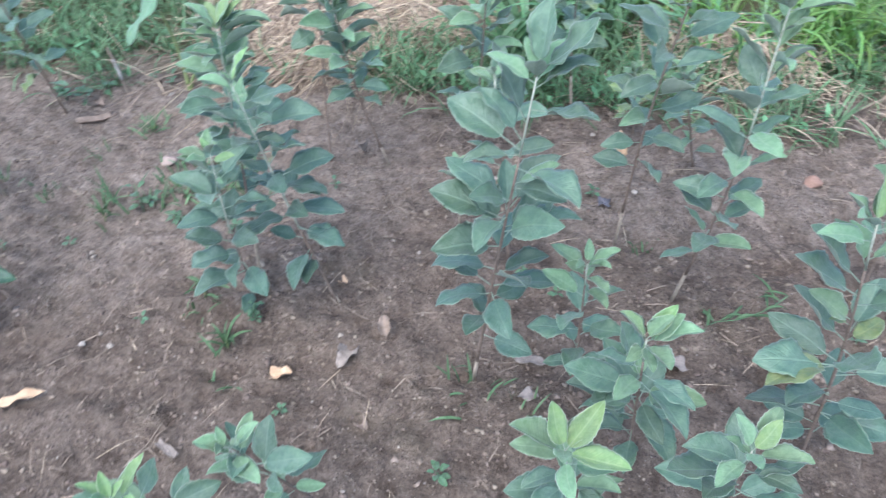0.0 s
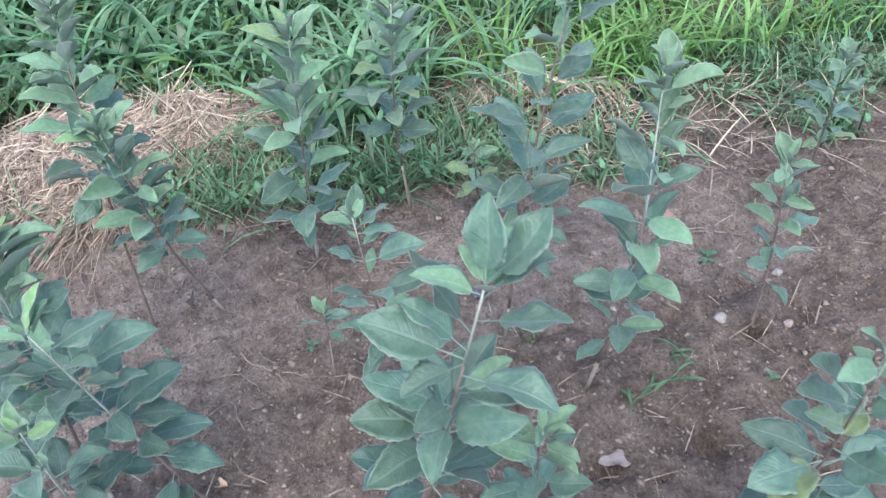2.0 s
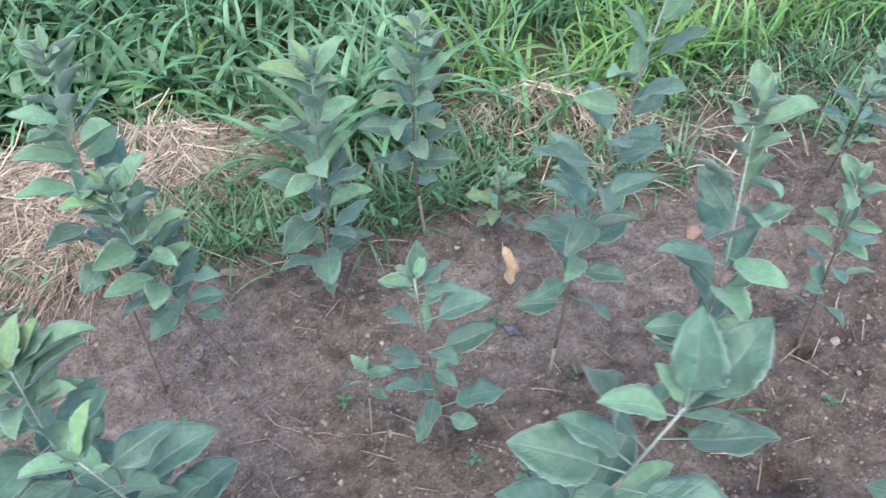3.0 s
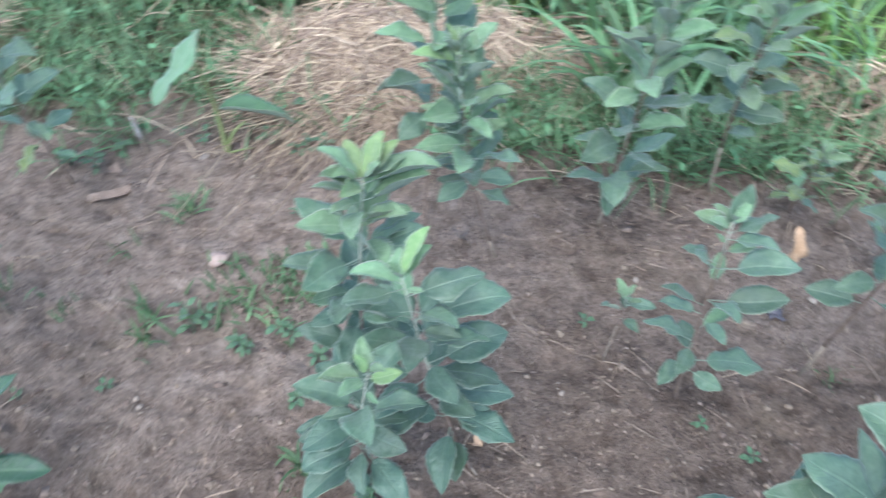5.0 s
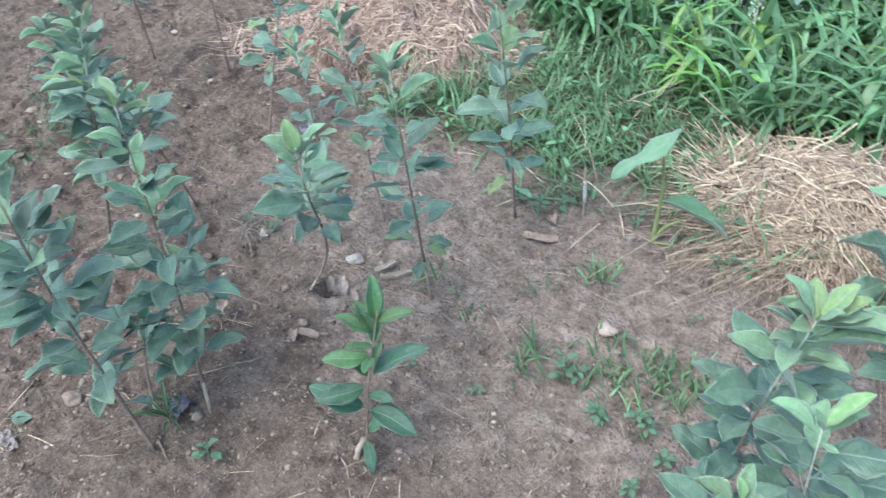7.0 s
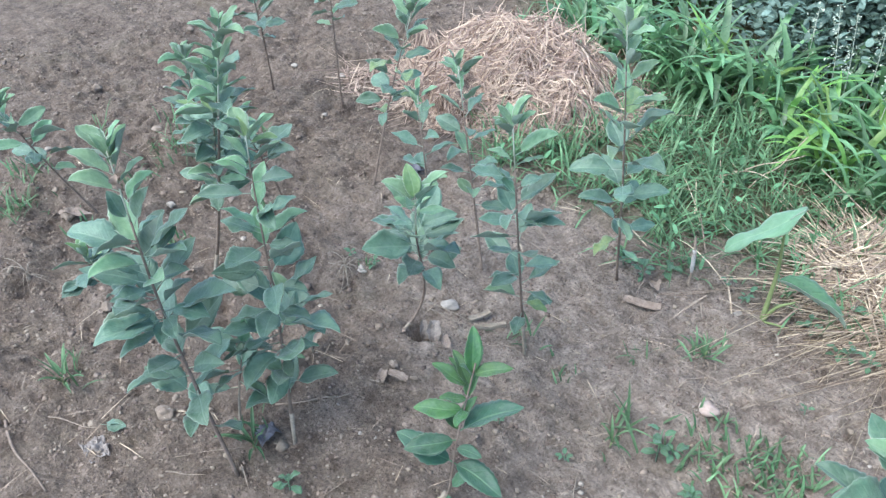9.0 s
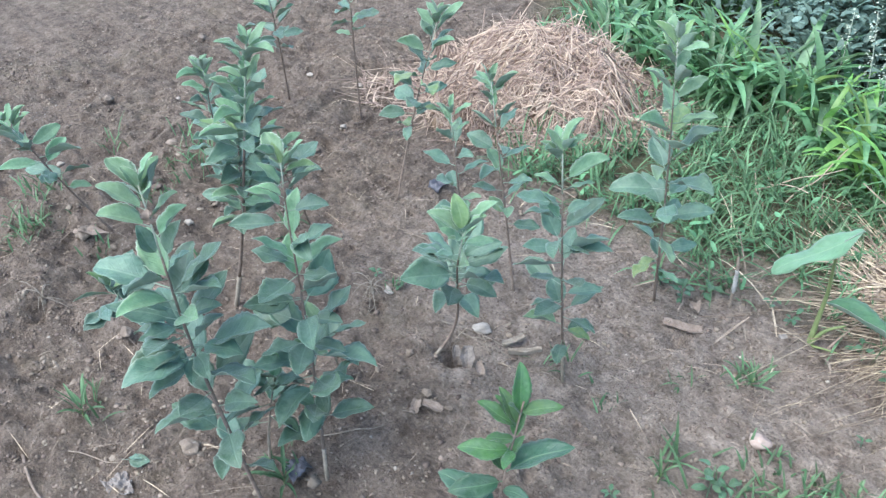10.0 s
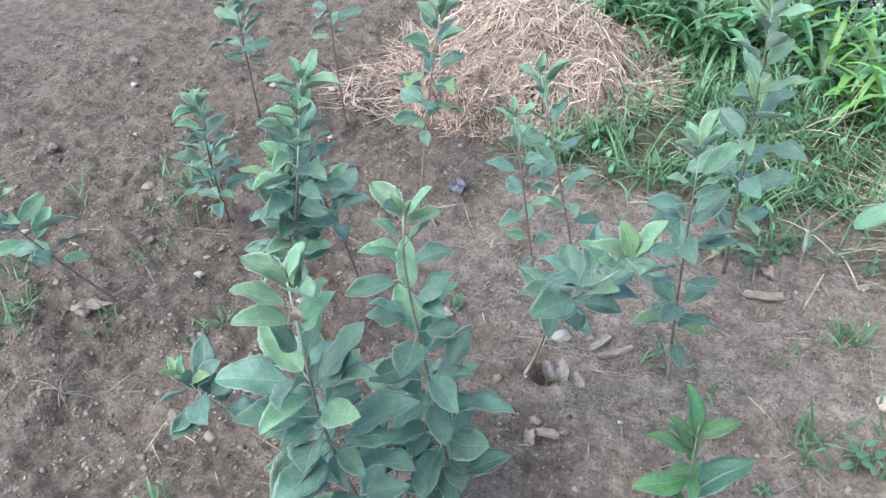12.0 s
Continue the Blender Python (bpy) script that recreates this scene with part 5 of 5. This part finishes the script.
dead_leaf("tan dead leaf under a sapling", -1.06, 0.70, 0.042, M_DEAD, 10, 20, 30, 0.6, 0.02)
dead_leaf("whitish dead leaf hanging by a stem", 0.344, 1.335, 0.06, M_GREYLEAF, 11, 0, -50, 0.3, 0.05)
dead_leaf("pinkish grey dead leaf under a sapling", 1.190, 0.630, 0.075, M_GREYLEAF, 12, 80, 6, 0.4, 0.01, 0.24, 0.3)
dead_leaf("yellow dead leaf on the soil", 0.95, 0.40, 0.055, M_HUSK, 13, 10, 20, 0.5)
dead_leaf("grey crumpled dead leaf", 0.859, 0.504, 0.05, M_GREYLEAF, 14, 80, 4, 0.3, 0.006, 0.3, 0.25)
dead_leaf("brown dead leaf near a sapling", 0.85, 0.607, 0.10, M_BARKPIECE, 15, 75, 4, 0.3, 0.008, 0.17, 0.4)
dead_leaf("greyish dead leaf by the weeds", -0.58, 1.53, 0.05, M_DEAD, 16, 60, 10, 0.8)
def flake(label, x, y, length, wide, thick, mat, seed, turn, tilt=0.0, up=0.0, name="bark_flake"):
    """A split, bent piece of bark or wood with ragged ends."""
    k, w = 9, 5
    rng = random.Random(seed)
    bm = bmesh.new()
    top, low = [], []
    for i in range(k):
        u = i / (k - 1) - 0.5
        half = wide * 0.5 * (1 - 0.35 * abs(u) + 0.18 * rng.uniform(-1, 1))
        bend = 0.05 * length * math.sin(u * 4 + seed)
        for row, dz in ((top, thick * 0.5), (low, -thick * 0.5)):
            row.append([bm.verts.new((half * (2 * j / (w - 1) - 1), u * length * (1 + 0.06 * rng.uniform(-1, 1)), dz + bend + wide * 0.3 * (2 * j / (w - 1) - 1) ** 2 + thick * 0.25 * rng.uniform(-1, 1))) for j in range(w)])
    for i in range(k - 1):
        for j in range(w - 1):
            bm.faces.new((top[i][j], top[i][j + 1], top[i + 1][j + 1], top[i + 1][j]))
            bm.faces.new((low[i][j], low[i + 1][j], low[i + 1][j + 1], low[i][j + 1]))
        for j, d in ((0, 1), (w - 1, -1)):
            bm.faces.new((top[i][j], top[i + 1][j], low[i + 1][j], low[i][j])[::d])
    for i, d in ((0, -1), (k - 1, 1)):
        for j in range(w - 1):
            bm.faces.new((top[i][j], top[i][j + 1], low[i][j + 1], low[i][j])[::d])
    me = bpy.data.meshes.new(name)
    bm.to_mesh(me)
    bm.free()
    me.materials.append(mat)
    ob = new(name, me)
    ob.matrix_world = pose(x, y, float(ground_z(x, y)) + up, 0, 0, turn) @ pose(0, 0, 0, tilt)
    return tagged(ob, label, "bark piece", "bark pieces on the soil")


flake("curved piece of grey bark at the small hole", -0.915, 0.945, 0.055, 0.024, 0.006, M_BARKPIECE, 1, 56, 62, 0.100)
flake("broad piece of grey bark at the small hole", -0.886, 0.958, 0.06, 0.034, 0.007, M_BARKPIECE, 2, 42, 55, 0.048)
flake("small brown flake of bark near a seedling", -0.836, 0.952, 0.04, 0.022, 0.006, M_DEAD, 3, 60, 30, 0.012)
tagged(flake("rolled", -0.558, 1.44, 0.10, 0.032, 0.003, M_DEAD, 12, 122, 3, 0.006, "dead_leaf"), "rolled grey-brown dead leaf on the soil", "dead leaf", "dead leaves on the soil")
stone("small white chip of stone on the soil", -1.237, 0.978, (0.03, 0.02, 0.014), M_STONE_W, 90, 20)
flake("pale sliver of wood on the soil", -0.845, 1.09, 0.065, 0.018, 0.007, M_FOOT, 4, -20, 8, 0.012, "wood_sliver")
flake("pale split stick on the soil", -0.80, 1.085, 0.085, 0.013, 0.010, M_FOOT, 5, -45, 3, 0.01, "wood_sliver")
flake("pinkish brown flake on the soil", -0.846, 0.745, 0.035, 0.024, 0.005, M_DEAD, 6, 30, 10, 0.006)
flake("pinkish brown curl of bark on the soil", -0.812, 0.768, 0.05, 0.024, 0.004, M_DEAD, 7, 120, 12, 0.008)


def twig(x, y, length, turn, seed, thick=0.0022, mat=M_TWIG, rise=0.0, label="dry twig lying on the soil"):
    rng = random.Random(seed)
    pts = []
    for k in range(5):
        s = length * (k / 4 - 0.5)
        a = radians(turn)
        px = x + s * math.cos(a) - rng.uniform(-0.05, 0.05) * length * math.sin(a)
        py = y + s * math.sin(a) + rng.uniform(-0.05, 0.05) * length * math.cos(a)
        pts.append((px, py, float(ground_z(px, py)) + thick * 0.8 + rise * k / 4))
    line = catmull(pts, 4)
    ob = tube("twig", line, [thick * (1 - 0.5 * i / len(line)) for i in range(len(line))], mat, None, 6, pts[0], 0.15, seed)
    return tagged(ob, label, "twig", "twigs on the soil")


for i, (x, y, ln, turn) in enumerate(((0.506, 1.11, 0.14, -48), (0.60, 1.03, 0.12, -20), (0.47, 1.05, 0.09, -60), (-0.135, 0.87, 0.21, 74), (0.80, 0.60, 0.11, -5), (1.235, 0.55, 0.08, 70), (0.060, 0.327, 0.116, 66), (0.070, 0.322, 0.11, 62), (-0.123, 0.822, 0.146, 79), (-0.236, 0.510, 0.09, 51), (-0.31, 0.84, 0.19, -58), (-0.44, 0.534, 0.18, -34), (0.447, 0.785, 0.13, -26), (-0.17, 0.53, 0.10, 30),
                                        (0.42, 0.72, 0.13, -30), (0.36, 0.86, 0.16, -25), (0.30, 0.92, 0.1, 20), (0.44, 0.95, 0.12, -70), (0.62, 0.55, 0.08, 20), (-0.78, 1.03, 0.10, 15), (-0.74, 1.05, 0.08, 40), (-0.70, 1.06, 0.09, 5), (-1.15, 0.87, 0.18, 20),
                                        (-0.92, 0.573, 0.17, 48), (-0.972, 0.318, 0.217, 53.6), (1.218, 0.848, 0.17, 20), (0.505, 1.074, 0.165, -51), (0.722, 0.973, 0.15, -28), (0.402, 0.997, 0.10, 23), (0.38, 1.22, 0.10, 34), (-0.30, 1.30, 0.11, 78), (0.62, 1.42, 0.14, -40), (0.75, 1.50, 0.12, -35), (1.02, 1.38, 0.16, -5), (0.88, 1.30, 0.2, -8), (1.72, 1.16, 0.15, -25), (1.45, 1.22, 0.14, 5), (1.9, 1.05, 0.12, -40),
                                        (-1.7, 0.2, 0.12, 60), (-1.28, 0.12, 0.14, 35), (-2.5, 1.2, 0.2, 30), (-2.9, 0.8, 0.25, 40), (-1.35, 1.22, 0.16, 10), (-1.9, 1.32, 0.12, 60), (-1.3, 1.42, 0.2, -10), (-0.95, 0.25, 0.10, 40), (1.05, 0.7, 0.09, 60), (0.95, 1.12, 0.1, -30), (-0.6, 1.62, 0.1, 60))):
    twig(x, y, ln, turn, 500 + i, 0.0012 + 0.0003 * (i % 4))


for i, (x, y, ln, turn, rise) in enumerate(((-0.64, 2.20, 0.26, 20, 0.14), (-0.66, 2.16, 0.22, -35, 0.10), (-0.60, 2.23, 0.20, 70, 0.16), (-0.72, 2.12, 0.18, 130, 0.05), (-0.50, 2.05, 0.2, 100, 0.04))):
    twig(x, y, ln, turn, 560 + i, 0.0028, M_STRAW, rise, "bent dry grass stalk in the weeds")


for i, (x, y, ln, turn) in enumerate(((-0.90, 1.05, 0.27, 19), (-0.90, 1.03, 0.16, 10), (-0.87, 1.02, 0.14, -25), (-0.91, 1.05, 0.10, 40), (-1.30, 0.945, 0.09, 15), (-1.25, 0.92, 0.10, -40), (-1.22, 0.90, 0.07, -60), (-0.89, 0.605, 0.12, 55), (-0.35, 0.69, 0.05, -60), (-0.323, 0.80, 0.14, 75))):
    twig(x, y, ln, turn, 580 + i, 0.0015, M_FOOT, 0.006, "thin pale root lying on the soil")


def dry_roots(x, y, seed):
    """The dry stub of a pulled weed: a few upright threads and bent roots spread on the soil."""
    e = base_empty("dry_root_clump", x, y, "clump of pale dry roots standing out of the soil", "roots")
    rng = random.Random(seed)
    b = Vector(e.location)
    for k in range(11):
        a = radians(k * 33 + rng.uniform(-15, 15))
        reach, up = rng.uniform(0.02, 0.085), rng.uniform(0.015, 0.055)
        foot = b + Vector((rng.uniform(-0.006, 0.006), rng.uniform(-0.006, 0.006), -0.006))
        end = b + Vector((math.cos(a) * reach, math.sin(a) * reach, 0))
        end.z = float(ground_z(end.x, end.y)) + (0.004 if k % 3 else up)
        line = catmull([foot, b + Vector((math.cos(a) * 0.006, math.sin(a) * 0.006, up)), b.lerp(end, 0.55) + Vector((0, 0, up * 0.8)), end], 4)
        tube("root", line, [0.0017 - 0.001 * i / len(line) for i in range(len(line))], M_FOOT, e, 5, tuple(foot), 0.2, seed + k)


dry_roots(-1.262, 0.94, 41)
dry_roots(-1.90, 0.235, 42)


def stake():
    b = (-0.514, 1.605)
    z = float(ground_z(*b))
    e = base_empty("wooden_stake", b[0], b[1], "short wooden stake with a bleached peeling band", "stake")
    line = catmull([(b[0], b[1], z - 0.02), (b[0] - 0.004, b[1] + 0.004, z + 0.08), (b[0] - 0.014, b[1] + 0.008, z + 0.165)], 6)
    tube("stick", line, [0.0042] * (len(line) - 1) + [0.0025], M_TWIG, e, 6, tuple(line[0]), 0.2, 3)
    tagged(tube("band", line[4:10], [0.0050, 0.0062, 0.0052, 0.0060, 0.0050, 0.0046], M_STAKE, e, 7, tuple(line[4]), 0.2, 4), "bleached peeling band")


stake()


def plant_tag():
    bm = bmesh.new()
    bmesh.ops.create_cube(bm, size=1.0)
    for v in bm.verts:
        v.co = Vector((v.co.x * 0.011, v.co.y * 0.0015, v.co.z * 0.05))
    bmesh.ops.bevel(bm, geom=bm.edges[:], offset=0.0004, segments=1, affect="EDGES")
    me = bpy.data.meshes.new("plant_tag")
    bm.to_mesh(me)
    bm.free()
    me.materials.append(M_TAG)
    ob = new("plant_tag", me)
    x, y = -0.520, 0.722
    ob.matrix_world = pose(x, y, float(ground_z(x, y)) + 0.018, 12, 6, 35)
    tagged(ob, "salmon plastic tag stuck in the soil", "tag")


plant_tag()


def scrap(label, x, y, size, mat, seed):
    k = 9
    g = np.linspace(-0.5, 0.5, k)
    ux, uy = np.meshgrid(g, g, indexing="ij")
    z = 0.35 * vnoise(ux * 4 + seed, uy * 4, seed) + 0.15 * vnoise(ux * 9, uy * 9, seed + 1) + 0.3
    v = np.stack((x + size * ux * (1 + 0.2 * vnoise(ux * 3, uy * 3, seed + 2)), y + size * uy * (1 + 0.25 * vnoise(uy * 3, ux * 3, seed + 3)), float(ground_z(x, y)) + size * z * 0.8), -1).reshape(-1, 3)
    i = (np.arange(k - 1)[:, None] * k + np.arange(k - 1)[None]).reshape(-1)
    ob = mesh_object("plastic_scrap", v, np.stack((i, i + k, i + k + 1, i + 1), -1).tolist(), mat, None, True, (x, y, 0))
    mod = ob.modifiers.new("thickness", "SOLIDIFY")
    mod.thickness = 0.001
    tagged(ob, label, "scrap")


def crumpled_leaf():
    """A dry leaf screwed up into a ball of folds."""
    x, y, size, k = -1.163, 0.128, 0.075, 26
    g = np.linspace(-1, 1, k)
    u, v = np.meshgrid(g, g, indexing="ij")
    r = np.hypot(u, v)
    z = 0.26 + 0.30 * vnoise(u * 2.2 + 4, v * 2.2, 81) + 0.16 * vnoise(u * 5, v * 5, 82) + 0.11 * vnoise(u * 10, v * 10, 85) - 0.22 * r
    pts = np.stack((x + 0.5 * size * (u * (1 - 0.12 * r) + 0.18 * vnoise(u * 3, v * 3, 83)), y + 0.4 * size * (v * (1 - 0.12 * r) + 0.18 * vnoise(v * 3, u * 3, 84)), float(ground_z(x, y)) + 0.4 * size * z), -1).reshape(-1, 3)
    i = (np.arange(k - 1)[:, None] * k + np.arange(k - 1)[None]).reshape(-1)
    ob = mesh_object("dead_leaf", pts, np.stack((i, i + k, i + k + 1, i + 1), -1).tolist(), M_GREYLEAF, None, False, (x, y, 0))
    ob.modifiers.new("thickness", "SOLIDIFY").thickness = 0.0012
    tagged(ob, "crumpled pale grey dead leaf on the soil", "dead leaf", "dead leaves on the soil")


crumpled_leaf()


def fallen_leaf(label, x, y, size, turn, mesh):
    ob = new("fallen_leaf", mesh)
    ob.matrix_world = pose(x, y, float(ground_z(x, y)) + 0.012, 0, 0, turn) @ pose(0, 0, 0, -4, 14, 0) @ Matrix.Scale(size, 4)
    tagged(ob, label, "fallen leaf", "dead leaves on the soil")


fallen_leaf("withering grey-green leaf lying on the soil", -1.215, 0.165, 0.05, -50, MATURE[3])
fallen_leaf("small withering green leaf on the soil", -1.17, 0.205, 0.038, 120, MATURE[7])


def creeping_grass():
    """A runner of grass lying on the soil, rooting at its nodes."""
    e = base_empty("creeping_grass", 1.249, 0.704, "runner of bright green creeping grass on the soil", "weed", "weeds in the bed")
    pts = [(px, py, float(ground_z(px, py)) + h) for px, py, h in ((1.249, 0.704, 0.002), (1.285, 0.745, 0.012), (1.34, 0.752, 0.012), (1.406, 0.777, 0.02), (1.45, 0.80, 0.035))]
    line = catmull(pts, 5)
    stem = tube("stem", line, [0.0014] * len(line), M_WEED, e, 6, tuple(line[0]))
    rng = random.Random(31)
    for k in range(13):
        at = line[min(len(line) - 1, 2 + int(k * 1.5))]
        put_leaf(e, rng.choice(BLADE), at, rng.uniform(-40, 220), rng.uniform(8, 50), rng.uniform(0.045, 0.085), rng.uniform(-20, 20), stem)


creeping_grass()


def broad_weed(label, x, y, n, seed, lo, hi):
    """A weed with a rosette of long narrow leaves."""
    e = base_empty("weed", x, y, label, "weed", "weeds in the bed")
    rng = random.Random(seed)
    b = Vector(e.location)
    line = [b - Vector((0, 0, 0.006)), b + Vector((0.002, 0, 0.012)), b + Vector((0.004, 0.003, 0.03))]
    stem = tube("stem", line, [0.002, 0.0018, 0.0014], M_STALK, e, 6, tuple(b))
    for k in range(n):
        put_leaf(e, rng.choice(BLADE), b.lerp(line[-1], rng.random()), k * 137.5, rng.uniform(30, 82), rng.uniform(lo, hi), rng.uniform(-20, 20), stem)


broad_weed("green weed with narrow leaves beside a sapling", 0.061, 0.723, 8, 32, 0.05, 0.085)
broad_weed("green weed with a few narrow leaves on open soil", -1.401, 0.150, 6, 33, 0.05, 0.085)
broad_weed("grey-green weed with thin upright leaves", -0.335, 1.005, 6, 34, 0.05, 0.10)
broad_weed("green weed at the foot of the big sapling", -0.90, 0.40, 8, 35, 0.05, 0.10)
broad_weed("small green weed on open soil", -0.33, 1.385, 8, 36, 0.03, 0.065)
broad_weed("thin green weed on the soil", 0.155, 0.59, 7, 37, 0.05, 0.10)
twig(-1.27, 0.0, 0.30, 4, 571, 0.0042, M_BARK, 0.0, "brown forked stick on the soil")
twig(0.371, 0.763, 0.07, -50, 573, 0.0045, M_FOOT, 0.0, "short pale stick at the foot of a sapling")
twig(-1.10, 0.343, 0.057, 42, 572, 0.0026, M_STRAW, 0.0, "short piece of straw on the soil")
flake("pale sliver of wood beside twigs", 0.116, 0.312, 0.058, 0.016, 0.006, M_BARKPIECE, 9, 60, 3, 0.008, "wood_sliver")
stone("lump of dry pale soil under the sapling", -1.138, 0.297, (0.042, 0.034, 0.03), M_CLOD, 70, 20, name="soil_lump")
stone("round pale stone beside a dead leaf", -2.11, 0.442, (0.05, 0.045, 0.04), M_CLOD, 71, 0, name="soil_lump")
stone("small white chip on the soil", -0.199, 0.575, (0.016, 0.014, 0.01), M_STONE_W, 72, 0, name="pebble")
stone("pale pinkish pebble on open soil", 1.725, 0.835, (0.024, 0.02, 0.018), M_STONE_P, 73, 0, name="pebble")

scrap("crumpled dark plastic scrap on the soil", -0.906, 0.44, 0.05, M_FILM, 3)
scrap("crumpled grey plastic scrap on the soil", -1.50, 1.42, 0.05, M_FILM, 8)
scrap("small dark plastic scrap on the soil", 1.05, 1.14, 0.035, M_FILM, 5)


# ---- beyond the grass ----
def bush(x, y, seed, radius, height):
    rng = np.random.default_rng(seed)
    e = base_empty("bush", x, y, "dark bluish green bush beyond the grass", "bush", "bushes beyond the grass")
    b = Vector(e.location)
    for k in range(7):
        a = k * 0.9 + rng.uniform(0, 0.5)
        tipp = b + Vector((math.cos(a) * radius * 0.8, math.sin(a) * radius * 0.8, height * rng.uniform(0.7, 1.0)))
        line = catmull([b, b.lerp(tipp, 0.5) + Vector((0, 0, 0.08)), tipp], 4)
        tube("stem", line, [0.006 * (1 - 0.7 * i / len(line)) for i in range(len(line))], M_BARK, e, 5, tuple(b))
    n = 3600
    t, r = rng.uniform(0, 6.28, n), radius * np.sqrt(rng.random(n)) * (1 + 0.25 * rng.normal(0, 1, n))
    zz = height * rng.uniform(0.12, 1.05, n) * np.sqrt(np.clip(1.15 - (r / radius / 1.3) ** 2, 0.05, 1))
    root = np.stack((r * np.cos(t), r * np.sin(t), zz), -1)
    ob = strips("foliage", root, rng.uniform(0, 6.28, n), rng.uniform(0.030, 0.056, n), rng.uniform(0.016, 0.030, n), rng.uniform(0.5, 1.5, n), rng.uniform(0.2, 0.9, n), M_BUSH, None, steps=4)
    ob.parent = e
    tagged(ob, kind="stuff")


for i, (x, y, r, h) in enumerate(((-0.86, 3.28, 0.38, 0.46), (-0.50, 3.30, 0.34, 0.46), (-1.30, 3.65, 0.42, 0.55), (-0.80, 3.90, 0.45, 0.6))):
    bush(x, y, 600 + i, r, h)


def seed_spike(x, y, h, seed):
    rng = np.random.default_rng(seed)
    e = base_empty("flowering_weed", x, y, "tall weed with small whitish flower spikes", "weed", "flowering weeds in the grass")
    b = Vector(e.location)
    top = b + Vector((rng.uniform(-0.06, 0.06), rng.uniform(-0.06, 0.06), h))
    line = catmull([b, b.lerp(top, 0.5) + Vector((0.01, 0, 0)), top], 5)
    tube("stem", line, [0.0025 * (1 - 0.6 * i / len(line)) for i in range(len(line))], M_SHOOT, e, 5, tuple(b))
    n = 70
    s = rng.uniform(0.5, 1.0, n)
    p = np.stack([np.interp(s, [0, 1], [0, (top - b)[k]]) for k in range(3)], -1) + rng.normal(0, 0.012, (n, 3))
    ob = strips("flower_spike", p, rng.uniform(0, 6.28, n), rng.uniform(0.006, 0.013, n), rng.uniform(0.005, 0.009, n), rng.uniform(0.2, 1.5, n), rng.uniform(0, 1, n), M_SEED, None, steps=2)
    ob.parent = e
    tagged(ob, kind="stuff")


for i, (x, y, h) in enumerate(((-0.62, 2.72, 0.46), (-0.52, 2.70, 0.42), (-0.70, 2.82, 0.44), (-0.85, 2.86, 0.38), (-0.46, 2.62, 0.42), (-0.57, 2.80, 0.50))):
    seed_spike(x, y, h, 700 + i)
